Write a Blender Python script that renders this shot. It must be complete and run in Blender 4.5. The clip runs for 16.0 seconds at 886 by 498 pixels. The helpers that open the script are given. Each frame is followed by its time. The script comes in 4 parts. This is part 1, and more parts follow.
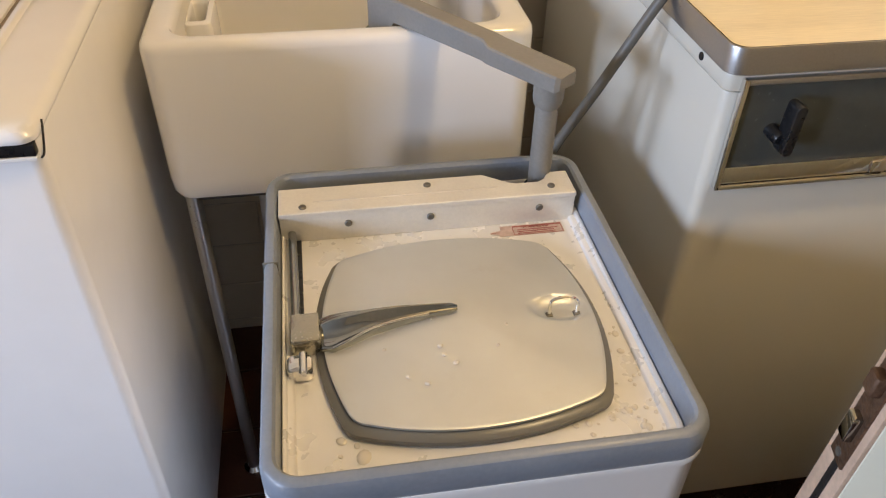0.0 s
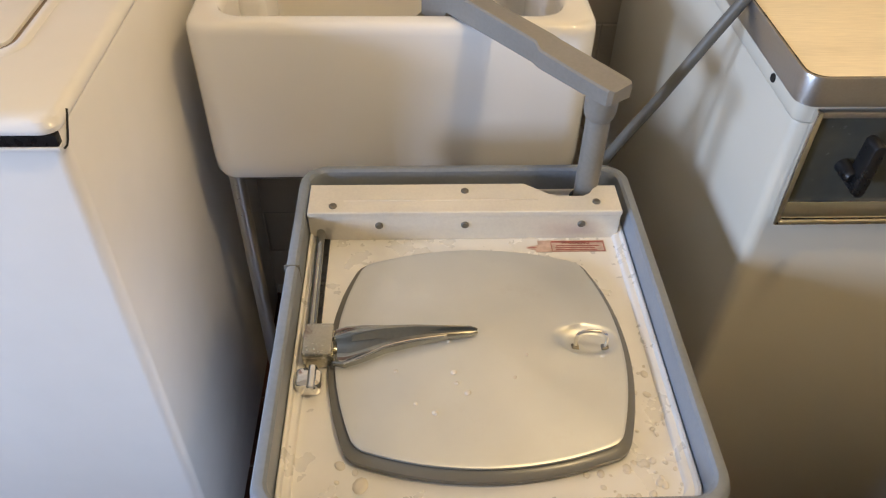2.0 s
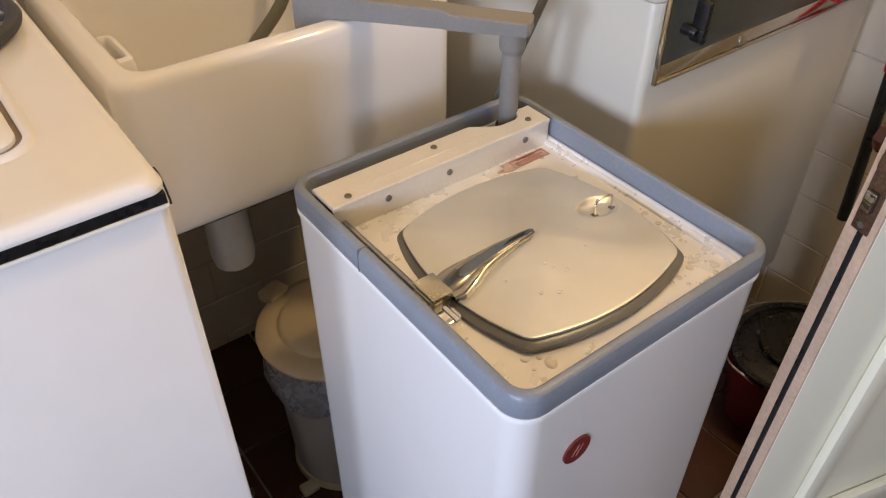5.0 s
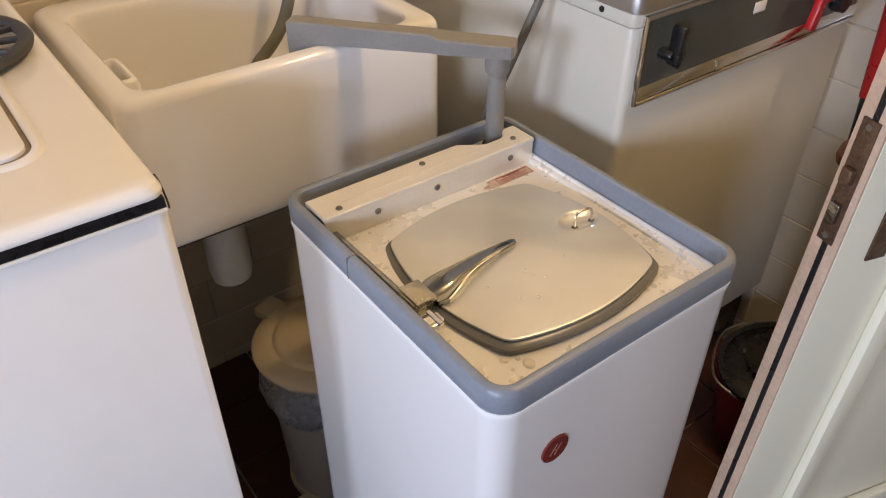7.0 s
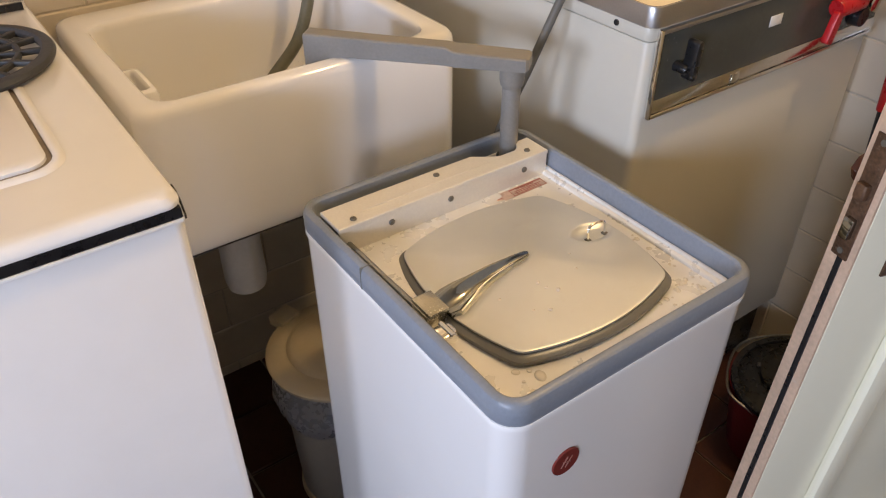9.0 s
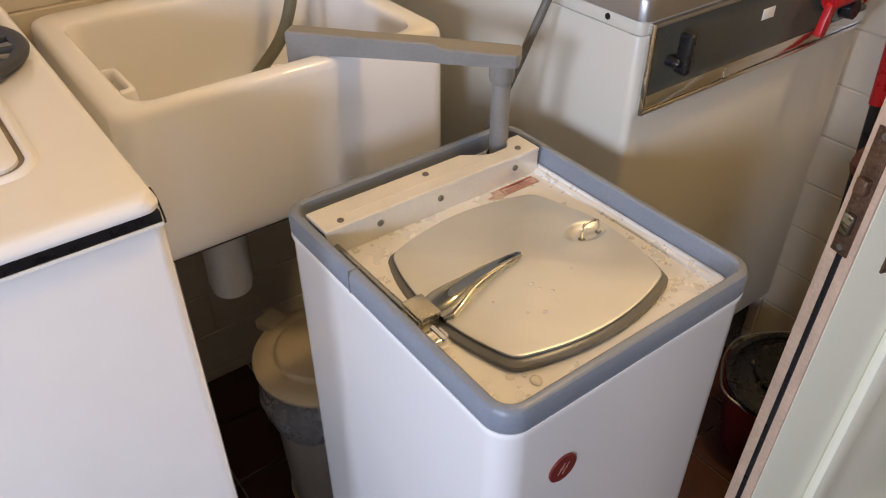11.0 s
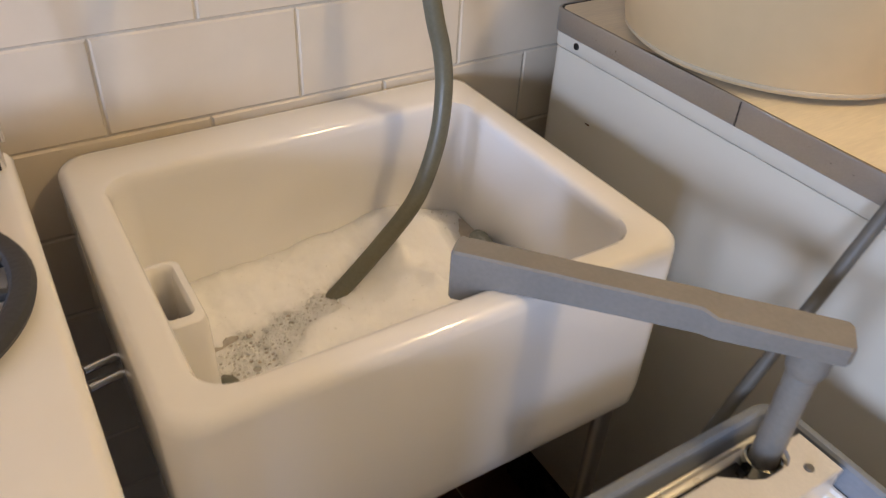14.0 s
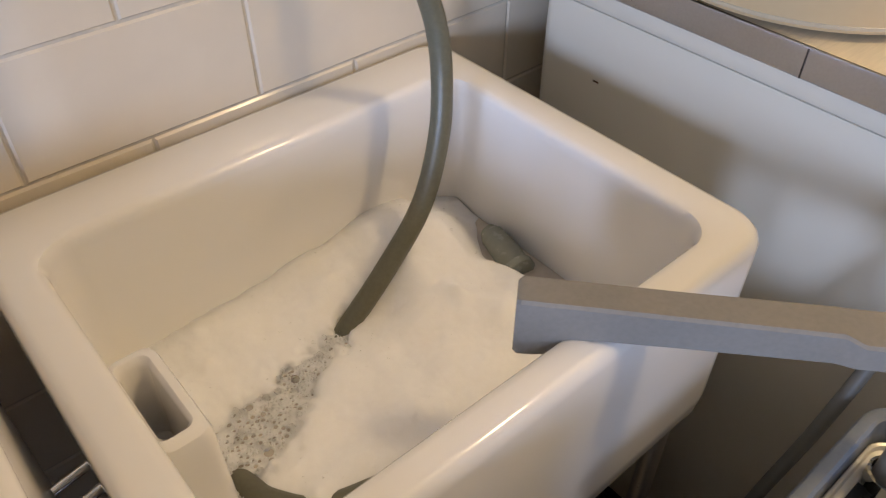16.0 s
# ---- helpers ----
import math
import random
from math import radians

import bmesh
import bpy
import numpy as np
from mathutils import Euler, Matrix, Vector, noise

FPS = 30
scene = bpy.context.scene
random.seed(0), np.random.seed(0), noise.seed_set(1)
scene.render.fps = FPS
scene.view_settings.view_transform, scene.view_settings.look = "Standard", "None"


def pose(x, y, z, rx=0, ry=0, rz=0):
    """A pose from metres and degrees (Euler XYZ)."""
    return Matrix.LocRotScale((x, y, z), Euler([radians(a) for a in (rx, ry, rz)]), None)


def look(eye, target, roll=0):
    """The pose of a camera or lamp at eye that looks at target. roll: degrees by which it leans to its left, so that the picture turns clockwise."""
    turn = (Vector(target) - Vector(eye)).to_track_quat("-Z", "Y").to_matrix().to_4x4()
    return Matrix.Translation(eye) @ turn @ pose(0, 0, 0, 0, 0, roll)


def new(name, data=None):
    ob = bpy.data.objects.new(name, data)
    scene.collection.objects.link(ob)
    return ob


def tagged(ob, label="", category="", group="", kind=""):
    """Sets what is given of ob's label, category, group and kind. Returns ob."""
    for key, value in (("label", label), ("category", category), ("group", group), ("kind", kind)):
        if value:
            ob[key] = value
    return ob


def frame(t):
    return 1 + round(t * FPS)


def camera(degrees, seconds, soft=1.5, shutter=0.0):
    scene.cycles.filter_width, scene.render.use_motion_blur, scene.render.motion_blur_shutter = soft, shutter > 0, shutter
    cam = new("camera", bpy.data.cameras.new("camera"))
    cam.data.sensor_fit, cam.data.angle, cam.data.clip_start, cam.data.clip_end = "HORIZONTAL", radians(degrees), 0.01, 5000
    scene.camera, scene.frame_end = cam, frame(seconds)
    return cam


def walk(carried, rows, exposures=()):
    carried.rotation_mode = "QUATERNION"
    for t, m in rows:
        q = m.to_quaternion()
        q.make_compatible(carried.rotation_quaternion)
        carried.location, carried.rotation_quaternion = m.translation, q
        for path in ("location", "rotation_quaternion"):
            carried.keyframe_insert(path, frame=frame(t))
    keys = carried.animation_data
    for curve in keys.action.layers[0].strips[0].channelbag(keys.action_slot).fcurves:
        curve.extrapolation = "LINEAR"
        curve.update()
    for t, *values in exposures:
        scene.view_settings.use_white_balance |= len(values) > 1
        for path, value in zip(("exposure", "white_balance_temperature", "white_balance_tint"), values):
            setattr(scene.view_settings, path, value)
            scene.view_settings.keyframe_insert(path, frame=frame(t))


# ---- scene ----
cam = camera(59.9, 16.0, soft=1.15, shutter=0.3)
PATH = [
    (0, (0.171, -0.894, 1.23), (0.444, 0.628, -0.039), 1.4),
    (0.5, (0.148, -0.917, 1.25), (0.454, 0.594, -0.024), 0.5),
    (1, (0.149, -0.912, 1.263), (0.441, 0.538, -0.083), 0.8),
    (1.5, (0.181, -0.867, 1.262), (0.401, 0.58, -0.101), 2.0),
    (2, (0.222, -0.833, 1.252), (0.297, 0.629, -0.111), 1.4),
    (2.5, (0.199, -0.794, 1.257), (0.26, 0.656, -0.12), -0.3),
    (3, (0.084, -0.718, 1.259), (0.497, 0.596, -0.191), -2.0),
    (3.5, (-0.034, -0.753, 1.247), (0.734, 0.404, -0.193), 0.6),
    (6, (-0.208, -0.884, 1.265), (0.729, 0.389, 0.04), -0.8),
    (6.5, (-0.201, -0.901, 1.267), (0.716, 0.385, 0.039), -1.1),
    (7, (-0.209, -0.894, 1.261), (0.737, 0.374, 0.038), 0.1),
    (7.5, (-0.209, -0.9, 1.268), (0.725, 0.383, 0.051), 0.1),
    (8, (-0.22, -0.893, 1.262), (0.727, 0.393, 0.057), 0.4),
    (8.5, (-0.214, -0.899, 1.268), (0.706, 0.404, 0.062), -0.2),
    (11, (-0.198, -0.877, 1.254), (0.749, 0.404, 0.045), -0.2),
    (11.5, (-0.19, -0.877, 1.26), (0.752, 0.396, 0.039), -0.2),
    (12, (-0.183, -0.878, 1.26), (0.755, 0.398, 0.038), 0.0),
    (12.5, (-0.184, -0.857, 1.255), (0.772, 0.405, 0.033), 0.3),
    (13, (-0.2, -0.744, 1.27), (0.795, 0.511, 0.073), -0.2),
    (13.5, (-0.161, -0.553, 1.273), (0.794, 0.734, 0.077), 1.5),
    (14, (-0.067, -0.386, 1.245), (0.82, 0.951, 0.05), 3.4),
    (14.5, (-0.044, -0.3, 1.236), (0.776, 1.048, 0.007), 1.1),
    (15, (-0.063, -0.224, 1.22), (0.795, 1.042, -0.069), -0.2),
    (15.5, (-0.062, -0.187, 1.209), (0.904, 0.976, -0.101), 1.3),
    (16, (-0.042, -0.202, 1.223), (0.924, 0.921, -0.121), 0.2),
]
walk(cam, [(t, look(eye, target, roll)) for t, eye, target, roll in PATH], exposures=[(0, 0.0, 6550, 9.5), (1.5, 0.02, 6300, 8), (2.5, 0.0, 6250, 8), (3.5, 0.02, 6550, 10.5), (6, -0.08, 7000, 13.5), (12, -0.08, 7050, 13), (13, -0.10, 7100, 13), (13.5, -0.19, 6450, 12.5), (14.5, -0.19, 6300, 12.5), (16, -0.22, 6050, 12.5)])

# ---- light ----
world = bpy.data.worlds.new("world")
scene.world = world
world.use_nodes = True
wn = world.node_tree
sky = wn.nodes.new("ShaderNodeTexSky")
sky.sky_type = "NISHITA"
sky.sun_disc = False
sky.sun_elevation, sky.sun_rotation = radians(35), radians(200)
wn.links.new(sky.outputs[0], wn.nodes["Background"].inputs[0])
wn.nodes["Background"].inputs[1].default_value = 0.08


def area_lamp(name, m, sx, sy, watts, colour):
    d = bpy.data.lights.new(name, "AREA")
    d.shape, d.size, d.size_y, d.energy, d.color = "RECTANGLE", sx, sy, watts, colour
    ob = new(name, d)
    ob.matrix_world = m
    return ob


# daylight through the two windows beside the viewer, and the ceiling bulb
area_lamp("window_daylight", look((-2.09, -1.92, 1.30), (-0.1, -0.3, 0.6)), 0.50, 0.60, 52, (0.58, 0.71, 1.0))
area_lamp("side_window_daylight", look((-2.09, -0.80, 1.40), (0.5, -0.16, 0.82)), 0.42, 0.40, 32, (0.60, 0.72, 1.0))
bulb = bpy.data.lights.new("ceiling_bulb", "POINT")
bulb.energy, bulb.color, bulb.shadow_soft_size = 33, (1.0, 0.725, 0.38), 0.065
new("ceiling_bulb", bulb).location = (0.83, -0.60, 2.21)


# ---- materials ----
def mat(name, base, rough=0.4, metal=0.0, vary=0.06, scale=6.0, fine=120.0, bump=0.02, coat=0.0, dirt=None, dirt_amount=0.0,
        stretch=(1, 1, 1), spec=0.5, transmission=0.0, rough_vary=0.08, per_piece=0.0, ior=1.45):
    m = bpy.data.materials.new(name)
    m.use_nodes = True
    nt = m.node_tree
    n, l = nt.nodes, nt.links
    p = n["Principled BSDF"]
    tc = n.new("ShaderNodeTexCoord")
    mp = n.new("ShaderNodeMapping")
    mp.inputs["Scale"].default_value = stretch
    l.new(tc.outputs["Object"], mp.inputs[0])
    big = n.new("ShaderNodeTexNoise")
    big.inputs["Scale"].default_value, big.inputs["Detail"].default_value = scale, 4
    l.new(mp.outputs[0], big.inputs["Vector"])
    small = n.new("ShaderNodeTexNoise")
    small.inputs["Scale"].default_value, small.inputs["Detail"].default_value = fine, 3
    l.new(mp.outputs[0], small.inputs["Vector"])
    add = n.new("ShaderNodeMath")
    add.operation = "ADD"
    l.new(big.outputs[0], add.inputs[0])
    l.new(small.outputs[0], add.inputs[1])
    value = add.outputs[0]
    if per_piece:
        info = n.new("ShaderNodeObjectInfo")
        mul = n.new("ShaderNodeMath")
        mul.operation, mul.inputs[1].default_value = "MULTIPLY_ADD", per_piece
        l.new(info.outputs["Random"], mul.inputs[0])
        l.new(value, mul.inputs[2])
        value = mul.outputs[0]
    ramp = n.new("ShaderNodeMapRange")
    ramp.inputs[1].default_value, ramp.inputs[2].default_value = 0.6, 1.4 + per_piece
    ramp.inputs[3].default_value, ramp.inputs[4].default_value = 1 - vary * 1.5, 1 + vary
    l.new(value, ramp.inputs[0])
    mixc = n.new("ShaderNodeVectorMath")
    mixc.operation = "SCALE"
    mixc.inputs[0].default_value = base
    l.new(ramp.outputs[0], mixc.inputs["Scale"])
    col = mixc.outputs[0]
    if dirt:
        dn = n.new("ShaderNodeTexNoise")
        dn.inputs["Scale"].default_value, dn.inputs["Detail"].default_value, dn.inputs["Roughness"].default_value = scale * 2.3, 8, 0.7
        l.new(mp.outputs[0], dn.inputs["Vector"])
        dr = n.new("ShaderNodeMapRange")
        dr.inputs[1].default_value, dr.inputs[2].default_value = 0.68 - dirt_amount * 0.4, 0.78
        dr.inputs[4].default_value = min(1.0, 0.3 + dirt_amount)
        l.new(dn.outputs[0], dr.inputs[0])
        mx = n.new("ShaderNodeMix")
        mx.data_type = "RGBA"
        l.new(dr.outputs[0], mx.inputs["Factor"])
        l.new(col, mx.inputs["A"])
        mx.inputs["B"].default_value = (*dirt, 1)
        col = mx.outputs["Result"]
    l.new(col, p.inputs["Base Color"])
    rr = n.new("ShaderNodeMapRange")
    rr.inputs[1].default_value, rr.inputs[2].default_value = 0.6, 1.4
    rr.inputs[3].default_value, rr.inputs[4].default_value = max(0.02, rough - rough_vary), rough + rough_vary
    l.new(add.outputs[0], rr.inputs[0])
    l.new(rr.outputs[0], p.inputs["Roughness"])
    p.inputs["Metallic"].default_value = metal
    p.inputs["Specular IOR Level"].default_value = spec
    p.inputs["IOR"].default_value = ior
    p.inputs["Coat Weight"].default_value = coat
    p.inputs["Coat Roughness"].default_value = 0.08
    p.inputs["Transmission Weight"].default_value = transmission
    if bump:
        b = n.new("ShaderNodeBump")
        b.inputs["Strength"].default_value, b.inputs["Distance"].default_value = bump, 0.004
        l.new(add.outputs[0], b.inputs["Height"])
        l.new(b.outputs[0], p.inputs["Normal"])
    return m


M_SINK = mat("glazed_fireclay", (0.81, 0.795, 0.77), 0.09, vary=0.012, scale=2, fine=6, bump=0, coat=0.3, rough_vary=0.02)
M_ENAMEL = mat("white_enamel", (0.885, 0.865, 0.83), 0.2, vary=0.012, scale=2, fine=7, bump=0, rough_vary=0.015)
M_COOKER = mat("cooker_enamel", (0.82, 0.80, 0.77), 0.16, vary=0.02, scale=3, fine=20, bump=0, coat=0.2, rough_vary=0.03)
M_CREAM = mat("cream_painted_steel", (0.62, 0.585, 0.495), 0.30, vary=0.012, scale=2, fine=5, bump=0, rough_vary=0.012)
M_GREY = mat("grey_vinyl_rim", (0.22, 0.245, 0.28), 0.36, vary=0.08, scale=14, fine=220, bump=0.03)
M_GREYPIPE = mat("grey_plastic", (0.225, 0.212, 0.19), 0.42, vary=0.08, scale=18, fine=260, bump=0.03)
M_TRAY = mat("satin_alloy_tray", (0.78, 0.765, 0.73), 0.30, metal=0.25, vary=0.025, scale=9, fine=60, bump=0.0)
M_LID = mat("brushed_aluminium", (0.67, 0.675, 0.645), 0.44, metal=0.72, vary=0.035, scale=9, fine=34, bump=0, rough_vary=0.08, dirt=(0.58, 0.56, 0.51), dirt_amount=0.22)
M_BAR = mat("cast_alloy_bar", (0.74, 0.70, 0.62), 0.42, metal=0.3, vary=0.05, scale=16, fine=300, bump=0.05, dirt=(0.48, 0.40, 0.28), dirt_amount=0.16)
M_GASKET = mat("dark_rubber", (0.17, 0.166, 0.148), 0.26, vary=0.04, scale=9, fine=20, bump=0.0, rough_vary=0.02)
M_CHROME = mat("chrome", (0.80, 0.79, 0.77), 0.09, metal=1.0, vary=0.05, scale=30, fine=200, bump=0.03, rough_vary=0.05)
M_BRASS = mat("tarnished_chrome", (0.36, 0.365, 0.345), 0.07, metal=1.0, vary=0.08, scale=60, fine=300, bump=0.0, rough_vary=0.04)
M_NICKEL = mat("worn_nickel", (0.50, 0.48, 0.41), 0.24, metal=0.9, vary=0.1, scale=40, fine=300, bump=0.04)
M_STEEL = mat("anodised_edging", (0.42, 0.41, 0.40), 0.34, metal=0.9, vary=0.06, scale=8, fine=400, bump=0.02)
M_SCREW = mat("steel_screw", (0.20, 0.185, 0.155), 0.55, metal=0.7, vary=0.2, scale=200)
M_BLACK = mat("black_plastic", (0.012, 0.012, 0.013), 0.3, vary=0.2, scale=30, bump=0.02)
M_PANEL = mat("dark_grey_fascia", (0.062, 0.066, 0.060), 0.22, vary=0.06, scale=6, bump=0.01)
M_WHITE = mat("white_plastic", (0.74, 0.74, 0.74), 0.4, vary=0.04, scale=20)
M_TILE = mat("cream_glazed_tile", (0.64, 0.57, 0.455), 0.12, vary=0.035, scale=5, fine=30, bump=0.01, per_piece=0.25)
M_GROUT = mat("tile_grout", (0.52, 0.47, 0.38), 0.85, vary=0.12, scale=30, bump=0.1)
M_QUARRY = mat("quarry_tile", (0.062, 0.022, 0.013), 0.38, vary=0.25, scale=18, fine=140, bump=0.06, per_piece=0.5, dirt=(0.05, 0.03, 0.02), dirt_amount=0.1)
M_FGROUT = mat("floor_grout", (0.30, 0.26, 0.21), 0.9, vary=0.2, scale=40, bump=0.1)
M_PLASTER = mat("painted_plaster", (0.42, 0.38, 0.31), 0.75, vary=0.04, scale=3, fine=200, bump=0.05)
M_LAMINATE = mat("cream_laminate", (0.74, 0.66, 0.50), 0.36, vary=0.10, scale=30, fine=420, bump=0.05, stretch=(0.10, 1, 1), dirt=(0.62, 0.52, 0.36), dirt_amount=0.1)
M_BOWL = mat("cream_plastic", (0.60, 0.455, 0.26), 0.36, vary=0.03, scale=5, fine=40, bump=0.0)
M_BIN = mat("ivory_plastic", (0.50, 0.42, 0.29), 0.38, vary=0.04, scale=8, bump=0.02)
M_BINBODY = mat("grey_ivory_plastic", (0.34, 0.32, 0.29), 0.42, vary=0.06, scale=8, bump=0.02)
M_BAG = mat("thin_plastic_bag", (0.22, 0.22, 0.24), 0.28, vary=0.04, scale=30, bump=0.02, transmission=0.3)
M_WIRE = mat("dull_steel_wire", (0.20, 0.20, 0.20), 0.4, metal=0.8, vary=0.1, scale=60)
M_HOSE = mat("grey_green_hose", (0.135, 0.13, 0.09), 0.38, vary=0.1, scale=25, fine=300, bump=0.03)
M_FITTING = mat("wet_grey_green_rubber", (0.27, 0.28, 0.235), 0.25, vary=0.06, scale=30, fine=120, bump=0.01)
M_CABLE = mat("grey_cable", (0.12, 0.115, 0.10), 0.45, vary=0.08, scale=40)
M_DOOR = mat("cream_gloss_paint", (0.84, 0.80, 0.62), 0.30, vary=0.012, scale=2, fine=9, bump=0, rough_vary=0.015)
M_DOOREDGE = mat("worn_pink_primer", (0.60, 0.42, 0.29), 0.6, vary=0.14, scale=22, fine=160, bump=0.12, dirt=(0.66, 0.60, 0.50), dirt_amount=0.18)
M_RUST = mat("rusty_lock_metal", (0.15, 0.085, 0.05), 0.5, metal=0.6, vary=0.35, scale=60, fine=260, bump=0.25, dirt=(0.36, 0.28, 0.2), dirt_amount=0.25)
M_BROWN = mat("brown_bakelite", (0.07, 0.022, 0.012), 0.22, vary=0.1, scale=20)
M_RED = mat("red_plastic", (0.42, 0.012, 0.016), 0.3, vary=0.06, scale=20)
M_REDDARK = mat("red_bucket_plastic", (0.11, 0.006, 0.008), 0.4, vary=0.08, scale=14)
M_BADGE = mat("red_badge_enamel", (0.18, 0.030, 0.024), 0.22, vary=0.08, scale=30)
M_BADGEMARK = mat("faded_badge_print", (0.40, 0.17, 0.13), 0.3, vary=0.1, scale=60)
M_STICK = mat("sticker_print", (0.50, 0.37, 0.31), 0.4, vary=0.2, scale=160)
M_INK = mat("red_print", (0.30, 0.085, 0.07), 0.5, vary=0.1, scale=90)
M_GREYPVC = mat("white_pvc", (0.62, 0.62, 0.62), 0.35, vary=0.05, scale=14)
M_IRON = mat("cast_iron_grate", (0.045, 0.045, 0.045), 0.5, vary=0.15, scale=40, fine=300, bump=0.12)
M_SPLASH = mat("bronze_tint_glass", (0.42, 0.27, 0.20), 0.06, vary=0.05, scale=5, bump=0.0, coat=0.5, transmission=0.35)
M_FOAM = mat("soap_foam", (0.93, 0.93, 0.925), 0.55, vary=0.02, scale=120, fine=900, bump=0.07)
M_FOAM.node_tree.nodes["Principled BSDF"].inputs["Subsurface Weight"].default_value = 0.7
M_FOAM.node_tree.nodes["Principled BSDF"].inputs["Subsurface Radius"].default_value = (0.03, 0.03, 0.03)
M_FOAM.node_tree.nodes["Principled BSDF"].inputs["Subsurface Scale"].default_value = 1.0
M_WATER = mat("soapy_water", (0.50, 0.46, 0.41), 0.10, vary=0.14, scale=9, fine=60, bump=0.25)
M_DROP = mat("water_drop", (0.66, 0.62, 0.55), 0.03, vary=0.0, bump=0, rough_vary=0.01)
M_BUBBLE = mat("soap_bubble", (0.97, 0.97, 0.96), 0.02, vary=0.0, bump=0, rough_vary=0.0, transmission=1.0, ior=1.16)
M_SHADOWGAP = mat("shaded_seam", (0.24, 0.19, 0.14), 0.6, vary=0.2, scale=40)
M_GAP = mat("dirty_steel", (0.10, 0.095, 0.09), 0.5, metal=0.5, vary=0.3, scale=30)


# ---- mesh helpers ----
def rr(x0, x1, y0, y1, r, n=6):
    """A rounded rectangle, counter-clockwise."""
    r = min(r, (x1 - x0) / 2 - 1e-5, (y1 - y0) / 2 - 1e-5)
    pts = []
    for cx, cy, a in ((x1 - r, y0 + r, -90), (x1 - r, y1 - r, 0), (x0 + r, y1 - r, 90), (x0 + r, y0 + r, 180)):
        for i in range(n + 1):
            b = radians(a + 90 * i / n)
            pts.append((cx + r * math.cos(b), cy + r * math.sin(b)))
    return pts


def at_z(pts, z):
    return [(x, y, z) for x, y in pts]


def loft(loops, cap0=True, cap1=True, wrap=False, bm=None):
    bm = bm or bmesh.new()
    rows = [[bm.verts.new(p) for p in lp] for lp in loops]
    pairs = list(zip(rows, rows[1:])) + ([(rows[-1], rows[0])] if wrap else [])
    for a, b in pairs:
        k = len(a)
        for i in range(k):
            bm.faces.new((a[i], a[(i + 1) % k], b[(i + 1) % k], b[i]))
    if not wrap:
        if cap0:
            bm.faces.new(rows[0][::-1])
        if cap1:
            bm.faces.new(rows[-1])
    return bm


def prism(x0, x1, y0, y1, z0, z1, r=0.01, e=0.002, bm=None, n=6):
    """An upright block with rounded corners and eased edges."""
    f = lambda d: rr(x0 + d, x1 - d, y0 + d, y1 - d, max(r - d, 0.0005), n)
    return loft([at_z(f(e), z0), at_z(f(e * 0.3), z0 + e * 0.3), at_z(f(0), z0 + e), at_z(f(0), z1 - e), at_z(f(e * 0.3), z1 - e * 0.3), at_z(f(e), z1)], bm=bm)


def block(x0, x1, y0, y1, z0, z1, e=0.002, bm=None):
    """A block with bevelled edges."""
    own = bmesh.new()
    bmesh.ops.create_cube(own, size=1)
    for v in own.verts:
        v.co = ((x0 + x1) / 2 + v.co.x * (x1 - x0), (y0 + y1) / 2 + v.co.y * (y1 - y0), (z0 + z1) / 2 + v.co.z * (z1 - z0))
    if e:
        bmesh.ops.bevel(own, geom=own.edges[:], offset=e, segments=2, profile=0.6, affect="EDGES")
    return own


def merge(*bms):
    out = bms[0]
    for b in bms[1:]:
        me = bpy.data.meshes.new("tmp")
        b.to_mesh(me)
        out.from_mesh(me)
        bpy.data.meshes.remove(me)
        b.free()
    return out


def lathe(profile, n=32, cx=0, cy=0, cap0=True, cap1=True):
    return loft([[(cx + r * math.cos(2 * math.pi * i / n), cy + r * math.sin(2 * math.pi * i / n), z) for i in range(n)] for r, z in profile], cap0, cap1)


def smooth_path(pts, k=8):
    p = [Vector(a) for a in pts]
    p = [2 * p[0] - p[1]] + p + [2 * p[-1] - p[-2]]
    out = []
    for i in range(1, len(p) - 2):
        for j in range(k):
            t = j / k
            out.append(0.5 * ((2 * p[i]) + (p[i + 1] - p[i - 1]) * t + (2 * p[i - 1] - 5 * p[i] + 4 * p[i + 1] - p[i + 2]) * t * t
                              + (3 * p[i] - p[i - 1] - 3 * p[i + 1] + p[i + 2]) * t ** 3))
    out.append(p[-2])
    return out


def tube(pts, r, n=12, k=8, hollow=0.0, smooth=True):
    path = smooth_path(pts, k) if smooth else [Vector(a) for a in pts]
    loops, side = [], None
    for i, c in enumerate(path):
        d = (path[min(i + 1, len(path) - 1)] - path[max(i - 1, 0)]).normalized()
        if side is None:
            side = d.orthogonal().normalized()
        side = (side - d * side.dot(d)).normalized()
        up = d.cross(side)
        loops.append([c + r * (math.cos(2 * math.pi * j / n) * side + math.sin(2 * math.pi * j / n) * up) for j in range(n)])
    if hollow:
        d = (path[-1] - path[-2]).normalized()
        c = path[-1]
        loops.append([c + (p - c) * hollow for p in loops[-1]])
        loops.append([p - d * r * 2 for p in loops[-1]])
    return loft(loops)


def turned(bm, m):
    bmesh.ops.transform(bm, matrix=m, verts=bm.verts[:])
    return bm


def part(name, bm, material, parent=None, label="", smooth=True, angle=35):
    bmesh.ops.recalc_face_normals(bm, faces=bm.faces[:])
    if smooth:
        for f in bm.faces:
            f.smooth = True
        for e in bm.edges:
            if len(e.link_faces) == 2 and e.calc_face_angle(0) > radians(angle):
                e.smooth = False
    me = bpy.data.meshes.new(name)
    bm.to_mesh(me)
    bm.free()
    me.materials.append(material)
    ob = new(name, me)
    if parent:
        ob.parent = parent
    if label:
        ob["label"] = label
    return ob


